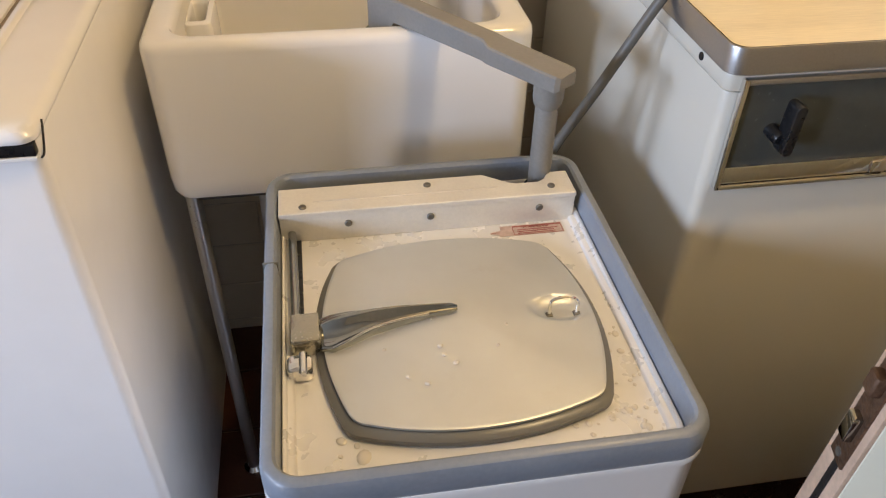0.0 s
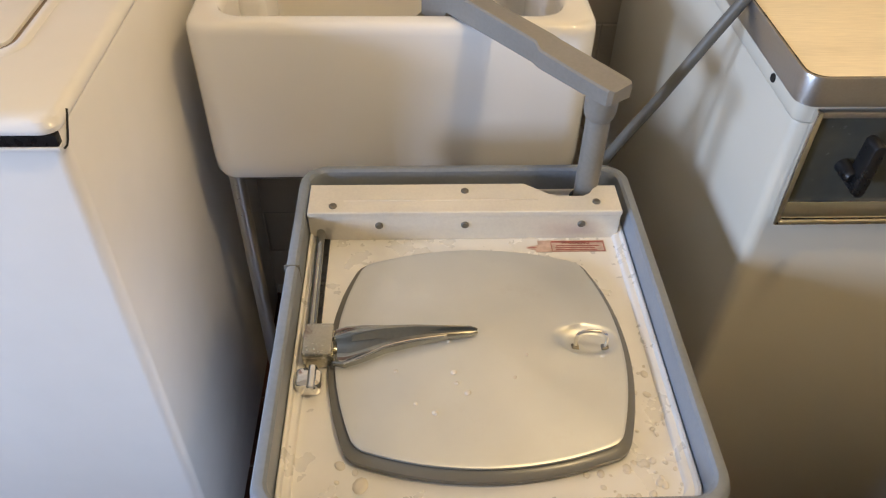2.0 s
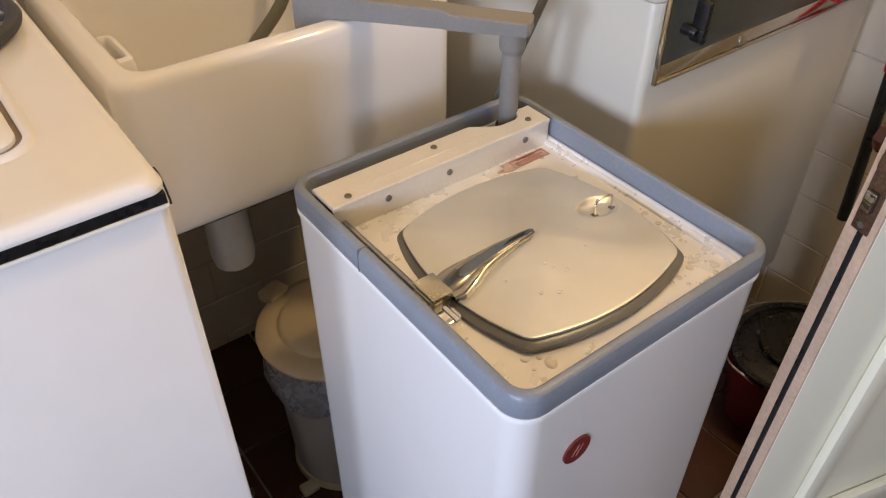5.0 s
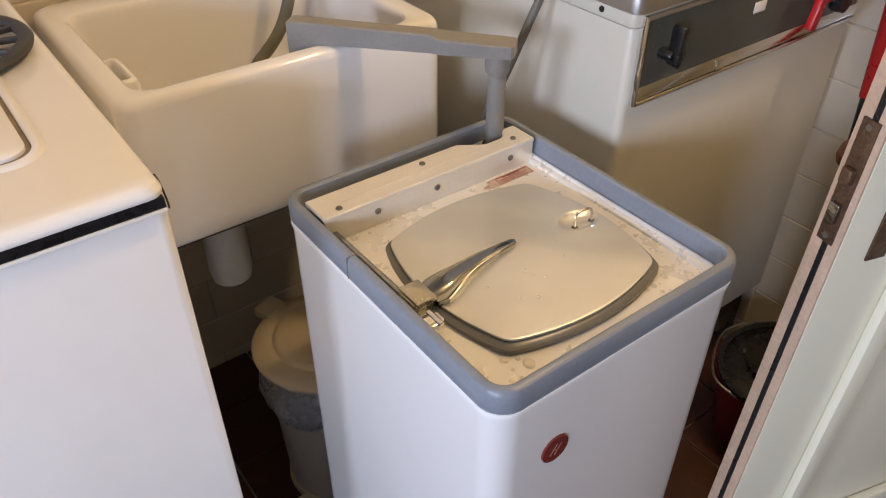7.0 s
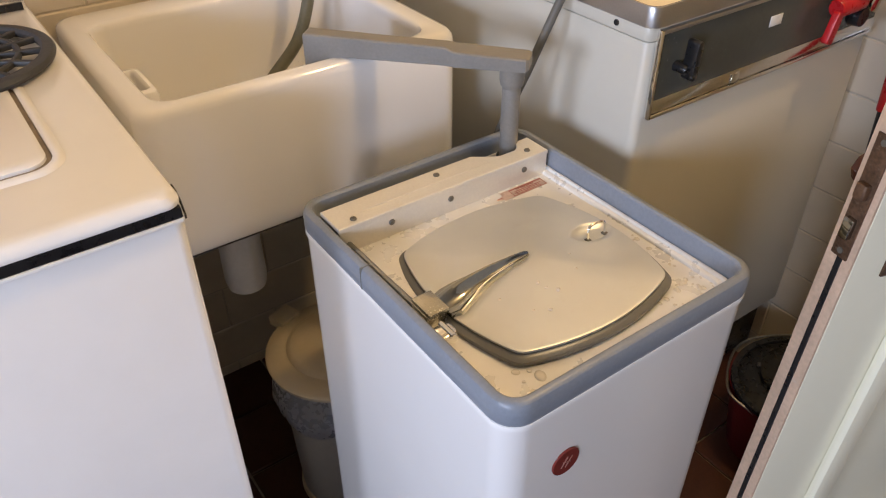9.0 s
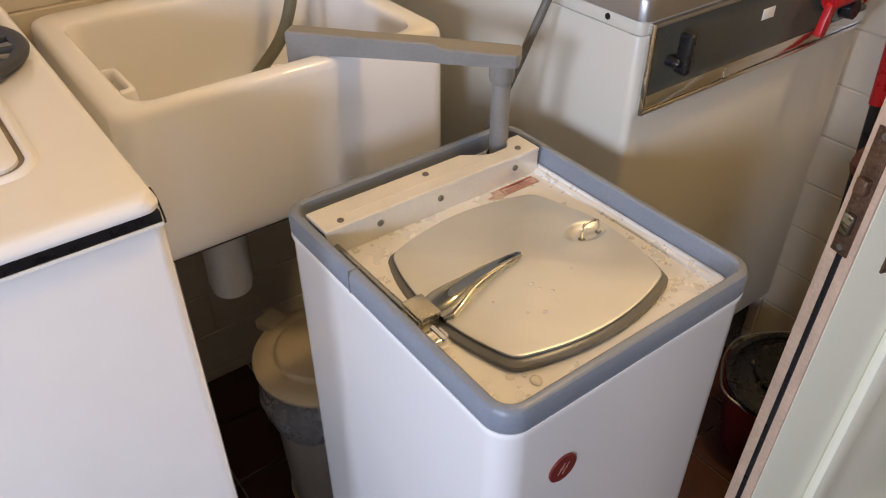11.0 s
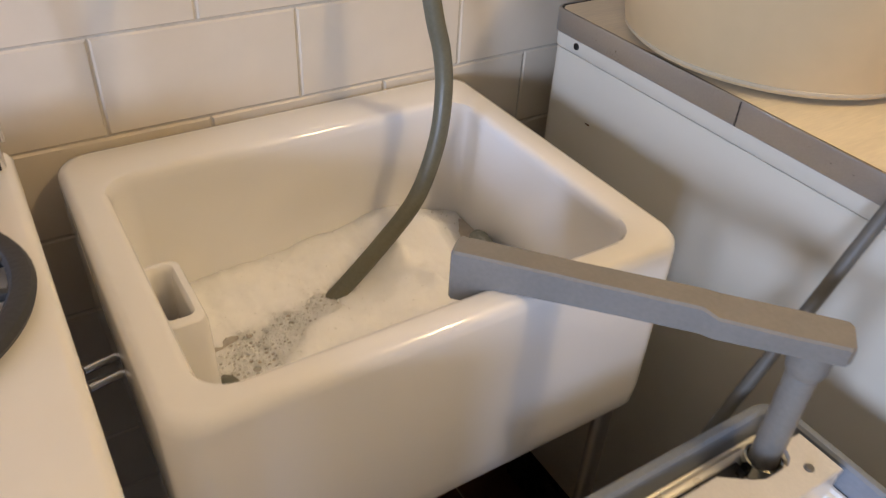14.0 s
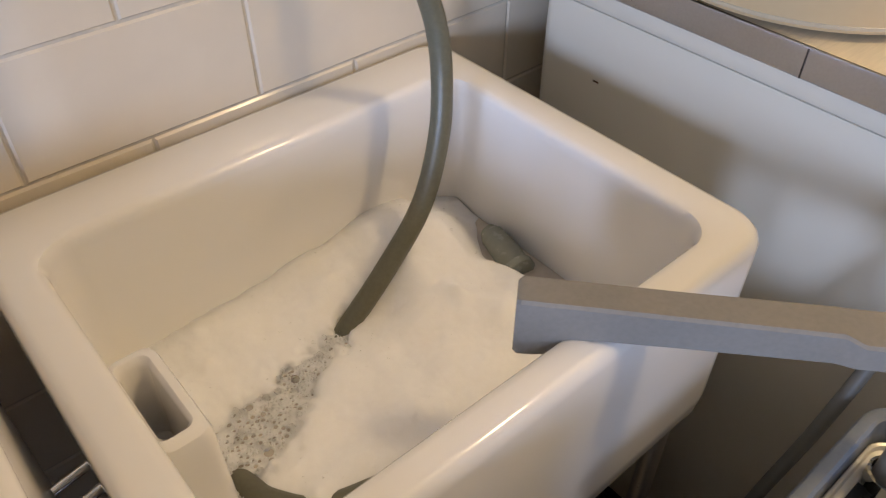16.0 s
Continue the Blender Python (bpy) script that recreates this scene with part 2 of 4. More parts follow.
def thing(name, label, category, at=(0, 0, 0), group="", kind=""):
    ob = new(name)
    ob.location = at
    ob.empty_display_size = 0.05
    return tagged(ob, label, category, group, kind)


def under(parent, bm):
    """Meshes are written in room coordinates; this shifts one into its thing's own space."""
    return turned(bm, Matrix.Translation(-Vector(parent.location)))


def text_mesh(body, size, m, depth=0.0003):
    cu = bpy.data.curves.new("writing", "FONT")
    cu.body, cu.size, cu.align_x, cu.align_y, cu.extrude = body, size, "CENTER", "CENTER", depth
    ob = bpy.data.objects.new("writing", cu)
    scene.collection.objects.link(ob)
    me = bpy.data.meshes.new_from_object(ob)
    bpy.data.objects.remove(ob)
    bm = bmesh.new()
    bm.from_mesh(me)
    bpy.data.meshes.remove(me)
    return turned(bm, m)


# ---- the room ----
WALL_Y, WALL_X = 0.373, 1.145


def room():
    s = "structure"
    tagged(part("floor", block(-2.2, WALL_X + 0.1, -2.5, WALL_Y + 0.1, -0.1, -0.006, 0), M_FGROUT), "dark red quarry tile floor with pale grout joints", "floor", kind=s)
    tagged(part("wall_north", block(-2.2, WALL_X + 0.1, WALL_Y, WALL_Y + 0.1, -0.1, 2.4, 0), M_GROUT), "cream glazed brick-bond tiled wall behind the sink", "wall", kind=s)
    tagged(part("wall_east", block(WALL_X, WALL_X + 0.1, -2.4, WALL_Y, -0.1, 2.4, 0), M_GROUT), "cream glazed brick-bond tiled side wall", "wall", kind=s)
    piers = [(-2.4, -2.22), (-1.62, -1.05), (-0.55, WALL_Y)]
    west = merge(*[block(-2.2, -2.1, a, b, -0.1, 2.4, 0) for a, b in piers],
                 *[block(-2.2, -2.1, a, b, c, d, 0) for a, b in ((-2.22, -1.62), (-1.05, -0.55)) for c, d in ((-0.1, 0.95 if a < -2 else 1.15), (1.65, 2.4))])
    tagged(part("wall_west", west, M_PLASTER), "plain cream painted plaster wall with two window openings", "wall", kind=s)
    tagged(part("wall_south", block(-2.2, WALL_X + 0.1, -2.5, -2.4, -0.1, 2.4, 0), M_PLASTER), "plain cream painted wall", "wall", kind=s)
    tagged(part("ceiling", block(-2.2, WALL_X + 0.1, -2.5, WALL_Y + 0.1, 2.4, 2.5, 0), M_PLASTER), "plain cream painted ceiling", "ceiling", kind=s)


room()


# ---- the washing machine ----
MX0, MX1, MY0, MY1 = 0.100, 0.457, -0.562, -0.146
RIM = 0.741
DX, DY = 0.3790, -0.3830  # finger ring


def bulged(cx, cy, c, bulge, n=18):
    """A square with bowed sides and blunt corners."""
    k = c / 0.1075
    side = [(c * u, c + bulge * k * (1 - u * u)) for u in [0.92 - 1.84 * i / n for i in range(n + 1)]]
    e0, e1 = side[-1], (-side[-1][1], -side[-1][0])
    corner = (-c * 0.998, c * 0.998)
    bend = []
    for i in range(1, 6):
        t = i / 6
        bend.append(((1 - t) ** 2 * e0[0] + 2 * t * (1 - t) * corner[0] + t * t * e1[0], (1 - t) ** 2 * e0[1] + 2 * t * (1 - t) * corner[1] + t * t * e1[1]))
    quarter = side + bend
    out = []
    for a in range(4):
        ca, sa = (1, 0, -1, 0)[a], (0, 1, 0, -1)[a]
        out += [(cx + x * ca - y * sa, cy + x * sa + y * ca) for x, y in quarter]
    return out


def settle(bm):
    """The lid is hinged low at the back: it lies on the tray there and rides on its seal at the front."""
    for v in bm.verts:
        v.co.z -= 0.0095 * min(1.0, max(0.0, (v.co.y + 0.5135) / 0.258))
    return bm


def screw(x, y, z, axis="z", r=0.0042):
    bm = lathe([(r, 0), (r, 0.0012), (r * 0.75, 0.0022), (r * 0.3, 0.0024)], 12)
    slot = block(-r * 0.7, r * 0.7, -0.0006, 0.0006, 0.002, 0.0028, 0)
    bm = merge(bm, slot)
    if axis == "y":
        turned(bm, Matrix.Rotation(radians(90), 4, "X"))
    return turned(bm, Matrix.Translation((x, y, z)))


def washing_machine():
    w = thing("washing_machine", "white enamelled top-loading spin washer with grey rim and oval lid", "washing machine", (0.28, -0.354, 0))
    body_loop = lambda d, r=0.03: rr(MX0 + d, MX1 - d, MY0 + d, MY1 - d, r, 10)
    body = loft([at_z(body_loop(0.012), 0.03), at_z(body_loop(0.004), 0.036), at_z(body_loop(0.002), 0.05), at_z(body_loop(0.001), 0.700), at_z(body_loop(-0.001), 0.706),
                 at_z(body_loop(-0.0005), 0.7105), at_z(body_loop(0.002), 0.7122), at_z(body_loop(0.008), 0.7122), at_z(body_loop(0.009), 0.703)])
    part("body", under(w, body), M_ENAMEL, w)
    part("base", under(w, prism(MX0 + 0.02, MX1 - 0.02, MY0 + 0.02, MY1 - 0.02, 0.0, 0.04, 0.02)), M_BLACK, w, "black recessed base")
    f = lambda d, r=0.03: rr(MX0 + d, MX1 - d, MY0 + d, MY1 - d, r, 10)
    rim = loft([at_z(f(0.004), 0.7055), at_z(f(0.0), 0.7115), at_z(f(-0.001), 0.716), at_z(f(-0.001), 0.733), at_z(f(0.001, 0.029), 0.739), at_z(f(0.004, 0.026), RIM), at_z(f(0.009, 0.022), RIM),
                at_z(f(0.0115, 0.02), 0.7385), at_z(f(0.0125, 0.02), 0.732), at_z(f(0.0135, 0.02), 0.7055)], wrap=True)
    ring = part("rim", under(w, rim), M_GREY, w, "blue-grey moulded vinyl rim")
    part("rim_joint", under(w, block(MX0 - 0.0016, MX0 + 0.0130, -0.3062, -0.3050, 0.712, RIM + 0.0005, 0.0003)), M_GASKET, ring, "butt joint in the vinyl rim")
    part("tray", under(w, loft([at_z(f(0.0132, 0.02), 0.7035), at_z(f(0.0136, 0.02), 0.7105), at_z(f(0.0140, 0.0195), 0.7150), at_z(f(0.0150, 0.019), 0.7158), at_z(f(0.0170, 0.018), 0.7150), at_z(f(0.0185, 0.017), 0.7118), at_z(f(0.0225, 0.015), 0.7112), at_z(f(0.0240, 0.014), 0.7100), at_z(f(0.0250, 0.013), 0.7070), at_z(f(0.0275, 0.012), 0.7062), at_z(f(0.036, 0.01), 0.706)])), M_TRAY, w, "satin alloy top tray with water drops")
    # lid with its seal
    cx, cy = 0.2800, -0.3850
    q = lambda d, z: at_z(bulged(cx, cy, 0.1065 - d, 0.0215), z)
    seal = loft([q(-0.004, 0.7065), q(-0.0072, 0.7085), q(-0.0072, 0.7135), q(-0.0035, 0.7168), q(0.0, 0.7175), q(0.006, 0.717)], cap0=False, cap1=False)
    settle(seal)
    part("seal", under(w, seal), M_GASKET, w, "dark grey rubber lid seal")
    crown = lambda d: 0.7218 + 0.0088 * (1 - (1 - min(1.0, d / 0.104)) ** 1.2)
    fq = lambda d, z: at_z(bulged(cx, cy, 0.1065 - d, 0.0215, 64), z)
    lidbm = loft([fq(0.0005, 0.7180), fq(-0.0010, 0.7185), fq(-0.0012, 0.7213), fq(-0.0004, 0.7218), fq(0.0012, 0.7219)] + [fq(d, crown(d)) for d in [0.004 + 0.0035 * k for k in range(18)] + [0.072, 0.08, 0.088, 0.096, 0.103]])
    for v in lidbm.verts:  # pressed hollow under the finger ring
        k = math.hypot((v.co.x - DX + 0.002) / 0.0285, (v.co.y - DY) / 0.0185)
        if v.co.z > 0.722 and k < 1:
            v.co.z -= 0.0065 * (1 - k ** 4)
    for v in lidbm.verts:  # dents in the sheet
        for dx, dy, r, h in ((0.325, -0.345, 0.030, 0.0009), (0.352, -0.372, 0.018, 0.0010), (0.30, -0.300, 0.040, 0.0006), (0.345, -0.43, 0.025, 0.0008), (0.24, -0.46, 0.03, 0.0006)):
            k = ((v.co.x - dx) ** 2 + (v.co.y - dy) ** 2) / r ** 2
            v.co.z -= h * math.exp(-k)
    settle(lidbm)
    lid = part("lid", under(w, lidbm), M_LID, w, "domed brushed aluminium lid with small dents")
    # hinge bar at the back, with a notch for the pipe
    y0, y1, zt = -0.233, -0.186, 0.744
    outline = [(0.1135, y0), (0.4375, y0), (0.4375, y1 - 0.004), (0.416, y1 - 0.004), (0.408, y1 - 0.017), (0.400, y1 - 0.0215), (0.374, y1 - 0.0215), (0.364, y1 - 0.017), (0.340, y1), (0.1135, y1)]
    bar = loft([at_z(outline, 0.7385), at_z(outline, zt - 0.001), at_z([(x + (0.001 if x < 0.2 else -0.001 if x > 0.43 else 0), y + (0.001 if y == y0 else -0.001)) for x, y in outline], zt)])
    b = part("hinge_bar", under(w, bar), M_BAR, w, "cast alloy cross bar with slotted screws")
    part("bar_web", under(w, block(0.1140, 0.4370, y0 + 0.0006, y0 + 0.0036, 0.7062, 0.7384, 0.0006)), M_BAR, b)
    part("bar_back", under(w, block(0.1140, 0.3380, y1 - 0.0036, y1 - 0.0006, 0.7062, 0.7384, 0.0006)), M_BAR, b)
    # black plate over the lit tray stands in for shade behind the bar
    part("rear_gap_shade", under(w, block(0.1160, 0.3950, y1 + 0.001, -0.1625, 0.7062, 0.7095, 0.0006)), M_BLACK, b, "black plate painting the shade in the gap behind the bar")
    part("bar_rib", under(w, block(0.150, 0.352, y0 + 0.019, y0 + 0.0205, zt - 0.0005, zt + 0.0006, 0.0003)), M_BAR, b)
    for x, y in ((0.139, -0.2225), (0.276, -0.199), (0.4125, -0.2185)):
        part("screw", under(w, screw(x, y, zt)), M_SCREW, b)
    for x in (0.186, 0.275, 0.397):
        part("screw", under(w, screw(x, y0 + 0.0006, 0.7265, "y")), M_SCREW, b)
    # side rod, hinge block, lever and catch
    part("side_rod", under(w, tube([(0.1255, -0.232, 0.7175), (0.1265, -0.30, 0.7175), (0.1275, -0.372, 0.7175)], 0.0046)), M_BRASS, w, "thin dark steel rod beside the lid")
    # the dark of the slot beside the rim, put in as a black strip
    part("rod_gap_shade", under(w, block(0.1170, 0.1345, -0.369, -0.2335, 0.7062, 0.7092, 0.0006)), M_BLACK, w, "black strip painting the shade of the slot under the rod")
    hb = merge(prism(0.122, 0.150, -0.402, -0.371, 0.7065, 0.7260, 0.004, 0.002), block(0.1235, 0.1490, -0.4045, -0.3690, 0.7225, 0.7300, 0.0016))
    part("hinge_block", under(w, hb), M_NICKEL, w, "worn nickel hinge block")
    secs = []
    for s, half, h, yc in ((0.0, 0.0190, 0.009, -0.389), (0.08, 0.0215, 0.0125, -0.390), (0.2, 0.0185, 0.0135, -0.388), (0.36, 0.0130, 0.0130, -0.385), (0.55, 0.0090, 0.0115, -0.3835), (0.8, 0.0050, 0.0085, -0.382), (0.95, 0.0042, 0.006, -0.3805), (1.0, 0.0022, 0.003, -0.380)):
        x = 0.150 + s * 0.128
        z0 = 0.7185 + 0.0098 * min(1, s * 1.5)
        secs.append([(x, yc + half * u, z0 + h * v) for u, v in ((-1, -0.3), (-1.03, 0.10), (-1.0, 0.30), (-0.90, 0.36), (-0.80, 0.30), (-0.55, 0.24), (-0.25, 0.32), (0.0, 0.58), (0.14, 0.92), (0.22, 1.0), (0.46, 1.0), (0.54, 0.93), (0.60, 0.60), (0.74, 0.50), (0.92, 0.52), (1.0, 0.34), (1, -0.3))])
    lev = part("lever", under(w, loft(secs)), M_BRASS, w, "tapered chrome clamping lever with worn plating", angle=28)
    part("lever_rib", under(w, tube([(0.160, -0.4105, 0.7235), (0.176, -0.4060, 0.7275), (0.196, -0.3975, 0.7305), (0.220, -0.3915, 0.7315), (0.250, -0.3865, 0.7310)], 0.0013, 8)), M_CHROME, lev)
    catch = merge(prism(0.1185, 0.141, -0.432, -0.412, 0.7065, 0.7215, 0.006, 0.002), turned(lathe([(0.003, -0.0125), (0.0042, -0.0115), (0.0042, 0.0115), (0.003, 0.0125)], 12), Matrix.Translation((0.133, -0.4225, 0.7195)) @ Matrix.Rotation(radians(90), 4, "X")))
    part("catch", under(w, catch), M_CHROME, w, "chrome catch on the tray")
    # finger ring in its dish
    foot = crown(0.03) - 0.0118
    ringp = [(DX - 0.012, DY - 0.005, foot), (DX - 0.012, DY - 0.004, foot + 0.013), (DX - 0.009, DY - 0.003, foot + 0.0185), (DX, DY - 0.003, foot + 0.0205), (DX + 0.011, DY - 0.004, foot + 0.0190), (DX + 0.015, DY - 0.005, foot + 0.013), (DX + 0.015, DY - 0.006, foot)]
    part("ring", under(w, tube(ringp, 0.0018, 10)), M_CHROME, lid, "wire finger ring")
    for dx, dy in ((-0.012, -0.005), (0.015, -0.006)):
        part("ring_clip", under(w, prism(DX + dx - 0.0035, DX + dx + 0.0035, DY + dy - 0.0035, DY + dy + 0.0035, foot - 0.001, foot + 0.003, 0.001)), M_SCREW, lid)
    # drain pipe of the machine seen in the notch
    part("pipe_socket", under(w, lathe([(0.0165, 0.7062), (0.0165, 0.722), (0.0145, 0.7225), (0.0130, 0.716)], 20, 0.4085, -0.184)), M_BRASS, w, "corroded pipe socket in the notch")
    # warning sticker
    z = 0.7063
    pts = [(0.3395, -0.2485), (0.349, -0.2515), (0.349, -0.2540), (0.4225, -0.2540), (0.4225, -0.2365), (0.352, -0.2365), (0.352, -0.2435), (0.3395, -0.2460)]
    st = part("sticker", under(w, loft([at_z(pts, z), at_z(pts, z + 0.0003)])), M_STICK, w, "red and cream arrow-shaped warning sticker", smooth=False)
    part("sticker_frame", under(w, merge(*[block(a, b2, c, d2, z + 0.0003, z + 0.0005, 0) for a, b2, c, d2 in ((0.366, 0.4215, -0.2535, -0.2528), (0.366, 0.4215, -0.2377, -0.24), (0.4208, 0.4215, -0.2535, -0.24), (0.3655, 0.3662, -0.2535, -0.24), (0.341, 0.350, -0.2477, -0.2470))])), M_INK, st, smooth=False)
    part("writing", under(w, text_mesh("WARNING", 0.0062, Matrix.Translation((0.392, -0.2407, z + 0.0006)))), M_INK, st, "red capitals", smooth=False)
    bars = [block(0.369 + random.uniform(0, 0.002), 0.417 + random.uniform(-0.008, 0.002), -0.2456 - 0.0030 * k, -0.2444 - 0.0030 * k, z + 0.0003, z + 0.0006, 0) for k in range(3)]
    part("small_print", under(w, merge(*bars)), M_INK, st, smooth=False)
    # badge on the front
    oval = lambda s, y: [(0.183 + 0.0185 * s * math.cos(a), y, 0.615 + 0.0185 * s * math.sin(a)) for a in [2 * math.pi * i / 32 for i in range(32)]]
    bd = part("badge", under(w, loft([oval(1, MY0 + 0.001), oval(1, MY0 - 0.0005), oval(0.95, MY0 - 0.0012)])), M_BADGE, w, "small red oval badge with pale flourish")
    mark = merge(*[turned(block(-0.0006, 0.0006, -0.0003, 0.0003, -h, h, 0), Matrix.Translation((0.183 + dx, MY0 - 0.0013, 0.615 + dz)) @ Matrix.Rotation(radians(a), 4, "Y")) for dx, dz, h, a in ((-0.003, 0.001, 0.008, 32), (0.003, -0.001, 0.008, 32), (0.0, 0.0, 0.005, 110))])
    part("badge_mark", under(w, mark), M_BADGEMARK, bd, smooth=False)
    return w


washing_machine()


def spout():
    s = thing("drain_spout", "grey plastic drain spout from washer hooked over the sink rim", "spout", (0.4085, -0.184, 0.7062))
    px, py = 0.4085, -0.184
    part("riser_pipe", under(s, lathe([(0.0122, 0.7064), (0.0125, 0.712), (0.0125, 0.846), (0.012, 0.848)], 24, px, py)), M_GREYPIPE, s)
    part("collar", under(s, lathe([(0.0128, 0.826), (0.0150, 0.829), (0.0165, 0.836), (0.0168, 0.862)], 24, px, py)), M_GREYPIPE, s)
    a, b = Vector((0.4205, -0.1990)), Vector((0.2240, 0.0235))
    d = (b - a).normalized()
    nrm = Vector((d.y, -d.x))  # towards the far side
    if nrm.y < 0:
        nrm = -nrm
    L = (b - a).length
    P = lambda u, v, z: (a.x + d.x * u + nrm.x * v, a.y + d.y * u + nrm.y * v, z)
    prof = lambda u, v0, v1, z0, z1, zf: [P(u, v0, z0), P(u, v1, z0), P(u, v1, z1 - 0.002), P(u, v1 - 0.002, z1), P(u, v0 + 0.002, zf + 0.0), P(u, v0, zf - 0.002)]
    arm = loft([prof(-0.004, -0.012, 0.013, 0.856, 0.8715, 0.8695), prof(0.0, -0.016, 0.016, 0.854, 0.873, 0.871), prof(0.035, -0.017, 0.016, 0.8535, 0.8735, 0.8715), prof(0.094, -0.017, 0.015, 0.8525, 0.8745, 0.8725),
                prof(0.106, -0.0135, 0.0135, 0.852, 0.8765, 0.8765), prof(0.20, -0.013, 0.013, 0.850, 0.8765, 0.8765), prof(L - 0.045, -0.013, 0.013, 0.8485, 0.877, 0.877),
                prof(L - 0.044, -0.013, 0.013, 0.848, 0.877, 0.877), prof(L - 0.034, -0.013, 0.013, 0.834, 0.877, 0.877), prof(L - 0.006, -0.013, 0.013, 0.829, 0.877, 0.877), prof(L + 0.004, -0.013, 0.013, 0.8285, 0.877, 0.877), prof(L + 0.007, -0.011, 0.011, 0.83, 0.875, 0.875)])
    part("arm", under(s, arm), M_GREYPIPE, s)
    return s


SPOUT = spout()


# ---- the sink ----
def sink():
    s = thing("butler_sink", "white glazed fireclay butler sink with soapy water", "sink", (0.199, 0.165, 0.0))
    OX0, OX1, OY0, OY1 = -0.036, 0.437, -0.032, 0.3690
    IX0, IX1, IY0, IY1 = 0.0, 0.3975, 0.0, 0.302
    T = 0.8475
    o = lambda d, r=0.028: rr(OX0 + d, OX1 - d, OY0 + d, OY1 - d, r, 10)
    i = lambda d, r=0.026: rr(IX0 + d, IX1 - d, IY0 + d, IY1 - d, r, 10)
    loops = [at_z(o(0.014, 0.02), 0.630), at_z(o(0.005, 0.025), 0.632), at_z(o(0.001), 0.640), at_z(o(0), 0.66), at_z(o(0), T - 0.013), at_z(o(0.0015), T - 0.006), at_z(o(0.005), T - 0.0015), at_z(o(0.010), T),
             at_z(i(-0.009, 0.035), T), at_z(i(-0.004, 0.03), T - 0.0018), at_z(i(-0.001), T - 0.006), at_z(i(0), T - 0.014), at_z(i(0.004), 0.69), at_z(i(0.010), 0.662), at_z(i(0.022), 0.654), at_z(i(0.05), 0.652)]
    part("basin", under(s, loft(loops)), M_SINK, s)
    # overflow weir against the inner side
    oo = lambda d, r=0.010: rr(-0.003 + d, 0.035 - d, 0.106 + d, 0.202 - d, r, 6)
    c = lambda d, r=0.007: rr(0.004 + d, 0.024 - d, 0.120 + d, 0.190 - d, r, 6)
    weir = loft([at_z(oo(-0.002), 0.655), at_z(oo(0), 0.805), at_z(oo(0.002), 0.8115), at_z(oo(0.005), 0.8135), at_z(c(-0.003), 0.8135), at_z(c(-0.001), 0.811), at_z(c(0), 0.806), at_z(c(0.002), 0.735)])
    part("overflow", under(s, weir), M_SINK, s, "hollow overflow weir on the inner side")
    part("drain_trap", under(s, lathe([(0.030, 0.632), (0.032, 0.60), (0.036, 0.597), (0.036, 0.574), (0.033, 0.57), (0.034, 0.475), (0.031, 0.458), (0.018, 0.449)], 28, 0.095, 0.09)), M_GREYPVC, s, "white plastic bottle trap")
    part("waste_pipe", under(s, tube([(0.095, 0.12, 0.575), (0.097, 0.25, 0.57), (0.098, 0.36, 0.568)], 0.018)), M_GREYPVC, s)
    return s


sink()


def sink_stand():
    s = thing("sink_stand", "chrome tubular stand carrying the sink", "stand", (0.199, 0.165, 0))
    for x in (-0.014, 0.412):
        part("leg", under(s, merge(lathe([(0.0105, 0.012), (0.0105, 0.63)], 18, x, -0.004))), M_STEEL, s)
        part("foot", under(s, lathe([(0.019, 0.0), (0.019, 0.010), (0.012, 0.016)], 18, x, -0.004)), M_CHROME, s)
    part("front_rail", under(s, tube([(-0.014, -0.004, 0.622), (0.412, -0.004, 0.622)], 0.008, smooth=False)), M_GAP, s)
    for x in (-0.014, 0.412):
        part("side_rail", under(s, tube([(x, -0.004, 0.622), (x, 0.362, 0.622)], 0.0075, smooth=False)), M_GAP, s)
    return s


sink_stand()


def gap_rails():
    r = thing("towel_rail", "pair of short chrome rails between cooker and sink", "rail", (-0.047, 0.2, 0.70))
    for y in (0.196, 0.222):
        part("rail", under(r, tube([(-0.0655, y - 0.003, 0.70), (-0.0325, y + 0.003, 0.70)], 0.0042, smooth=False)), M_CHROME, r)


gap_rails()


def tap(x, name="bib_tap"):
    t = thing(name, "chrome wall-mounted bib tap above the sink", "tap", (x, WALL_Y, 1.10), group="taps above the sink")
    part("flange", under(t, turned(lathe([(0.024, 0), (0.024, 0.004), (0.014, 0.008)], 24), Matrix.Translation((x, WALL_Y - 0.006, 1.10)) @ Matrix.Rotation(radians(90), 4, "X"))), M_CHROME, t)
    part("spout", under(t, tube([(x, WALL_Y - 0.008, 1.10), (x, WALL_Y - 0.05, 1.10), (x, WALL_Y - 0.085, 1.092), (x, WALL_Y - 0.10, 1.065), (x, WALL_Y - 0.10, 1.022)], 0.0105, 16, hollow=0.75)), M_CHROME, t)
    part("head", under(t, lathe([(0.012, 1.108), (0.013, 1.13), (0.008, 1.14), (0.006, 1.155)], 18, x, WALL_Y - 0.05)), M_CHROME, t)
    part("cross_handle", under(t, merge(tube([(x - 0.028, WALL_Y - 0.05, 1.158), (x + 0.028, WALL_Y - 0.05, 1.158)], 0.0055, smooth=False), tube([(x, WALL_Y - 0.078, 1.158), (x, WALL_Y - 0.022, 1.158)], 0.0055, smooth=False))), M_CHROME, t)
    return t


tap(0.108)
tap(0.330)


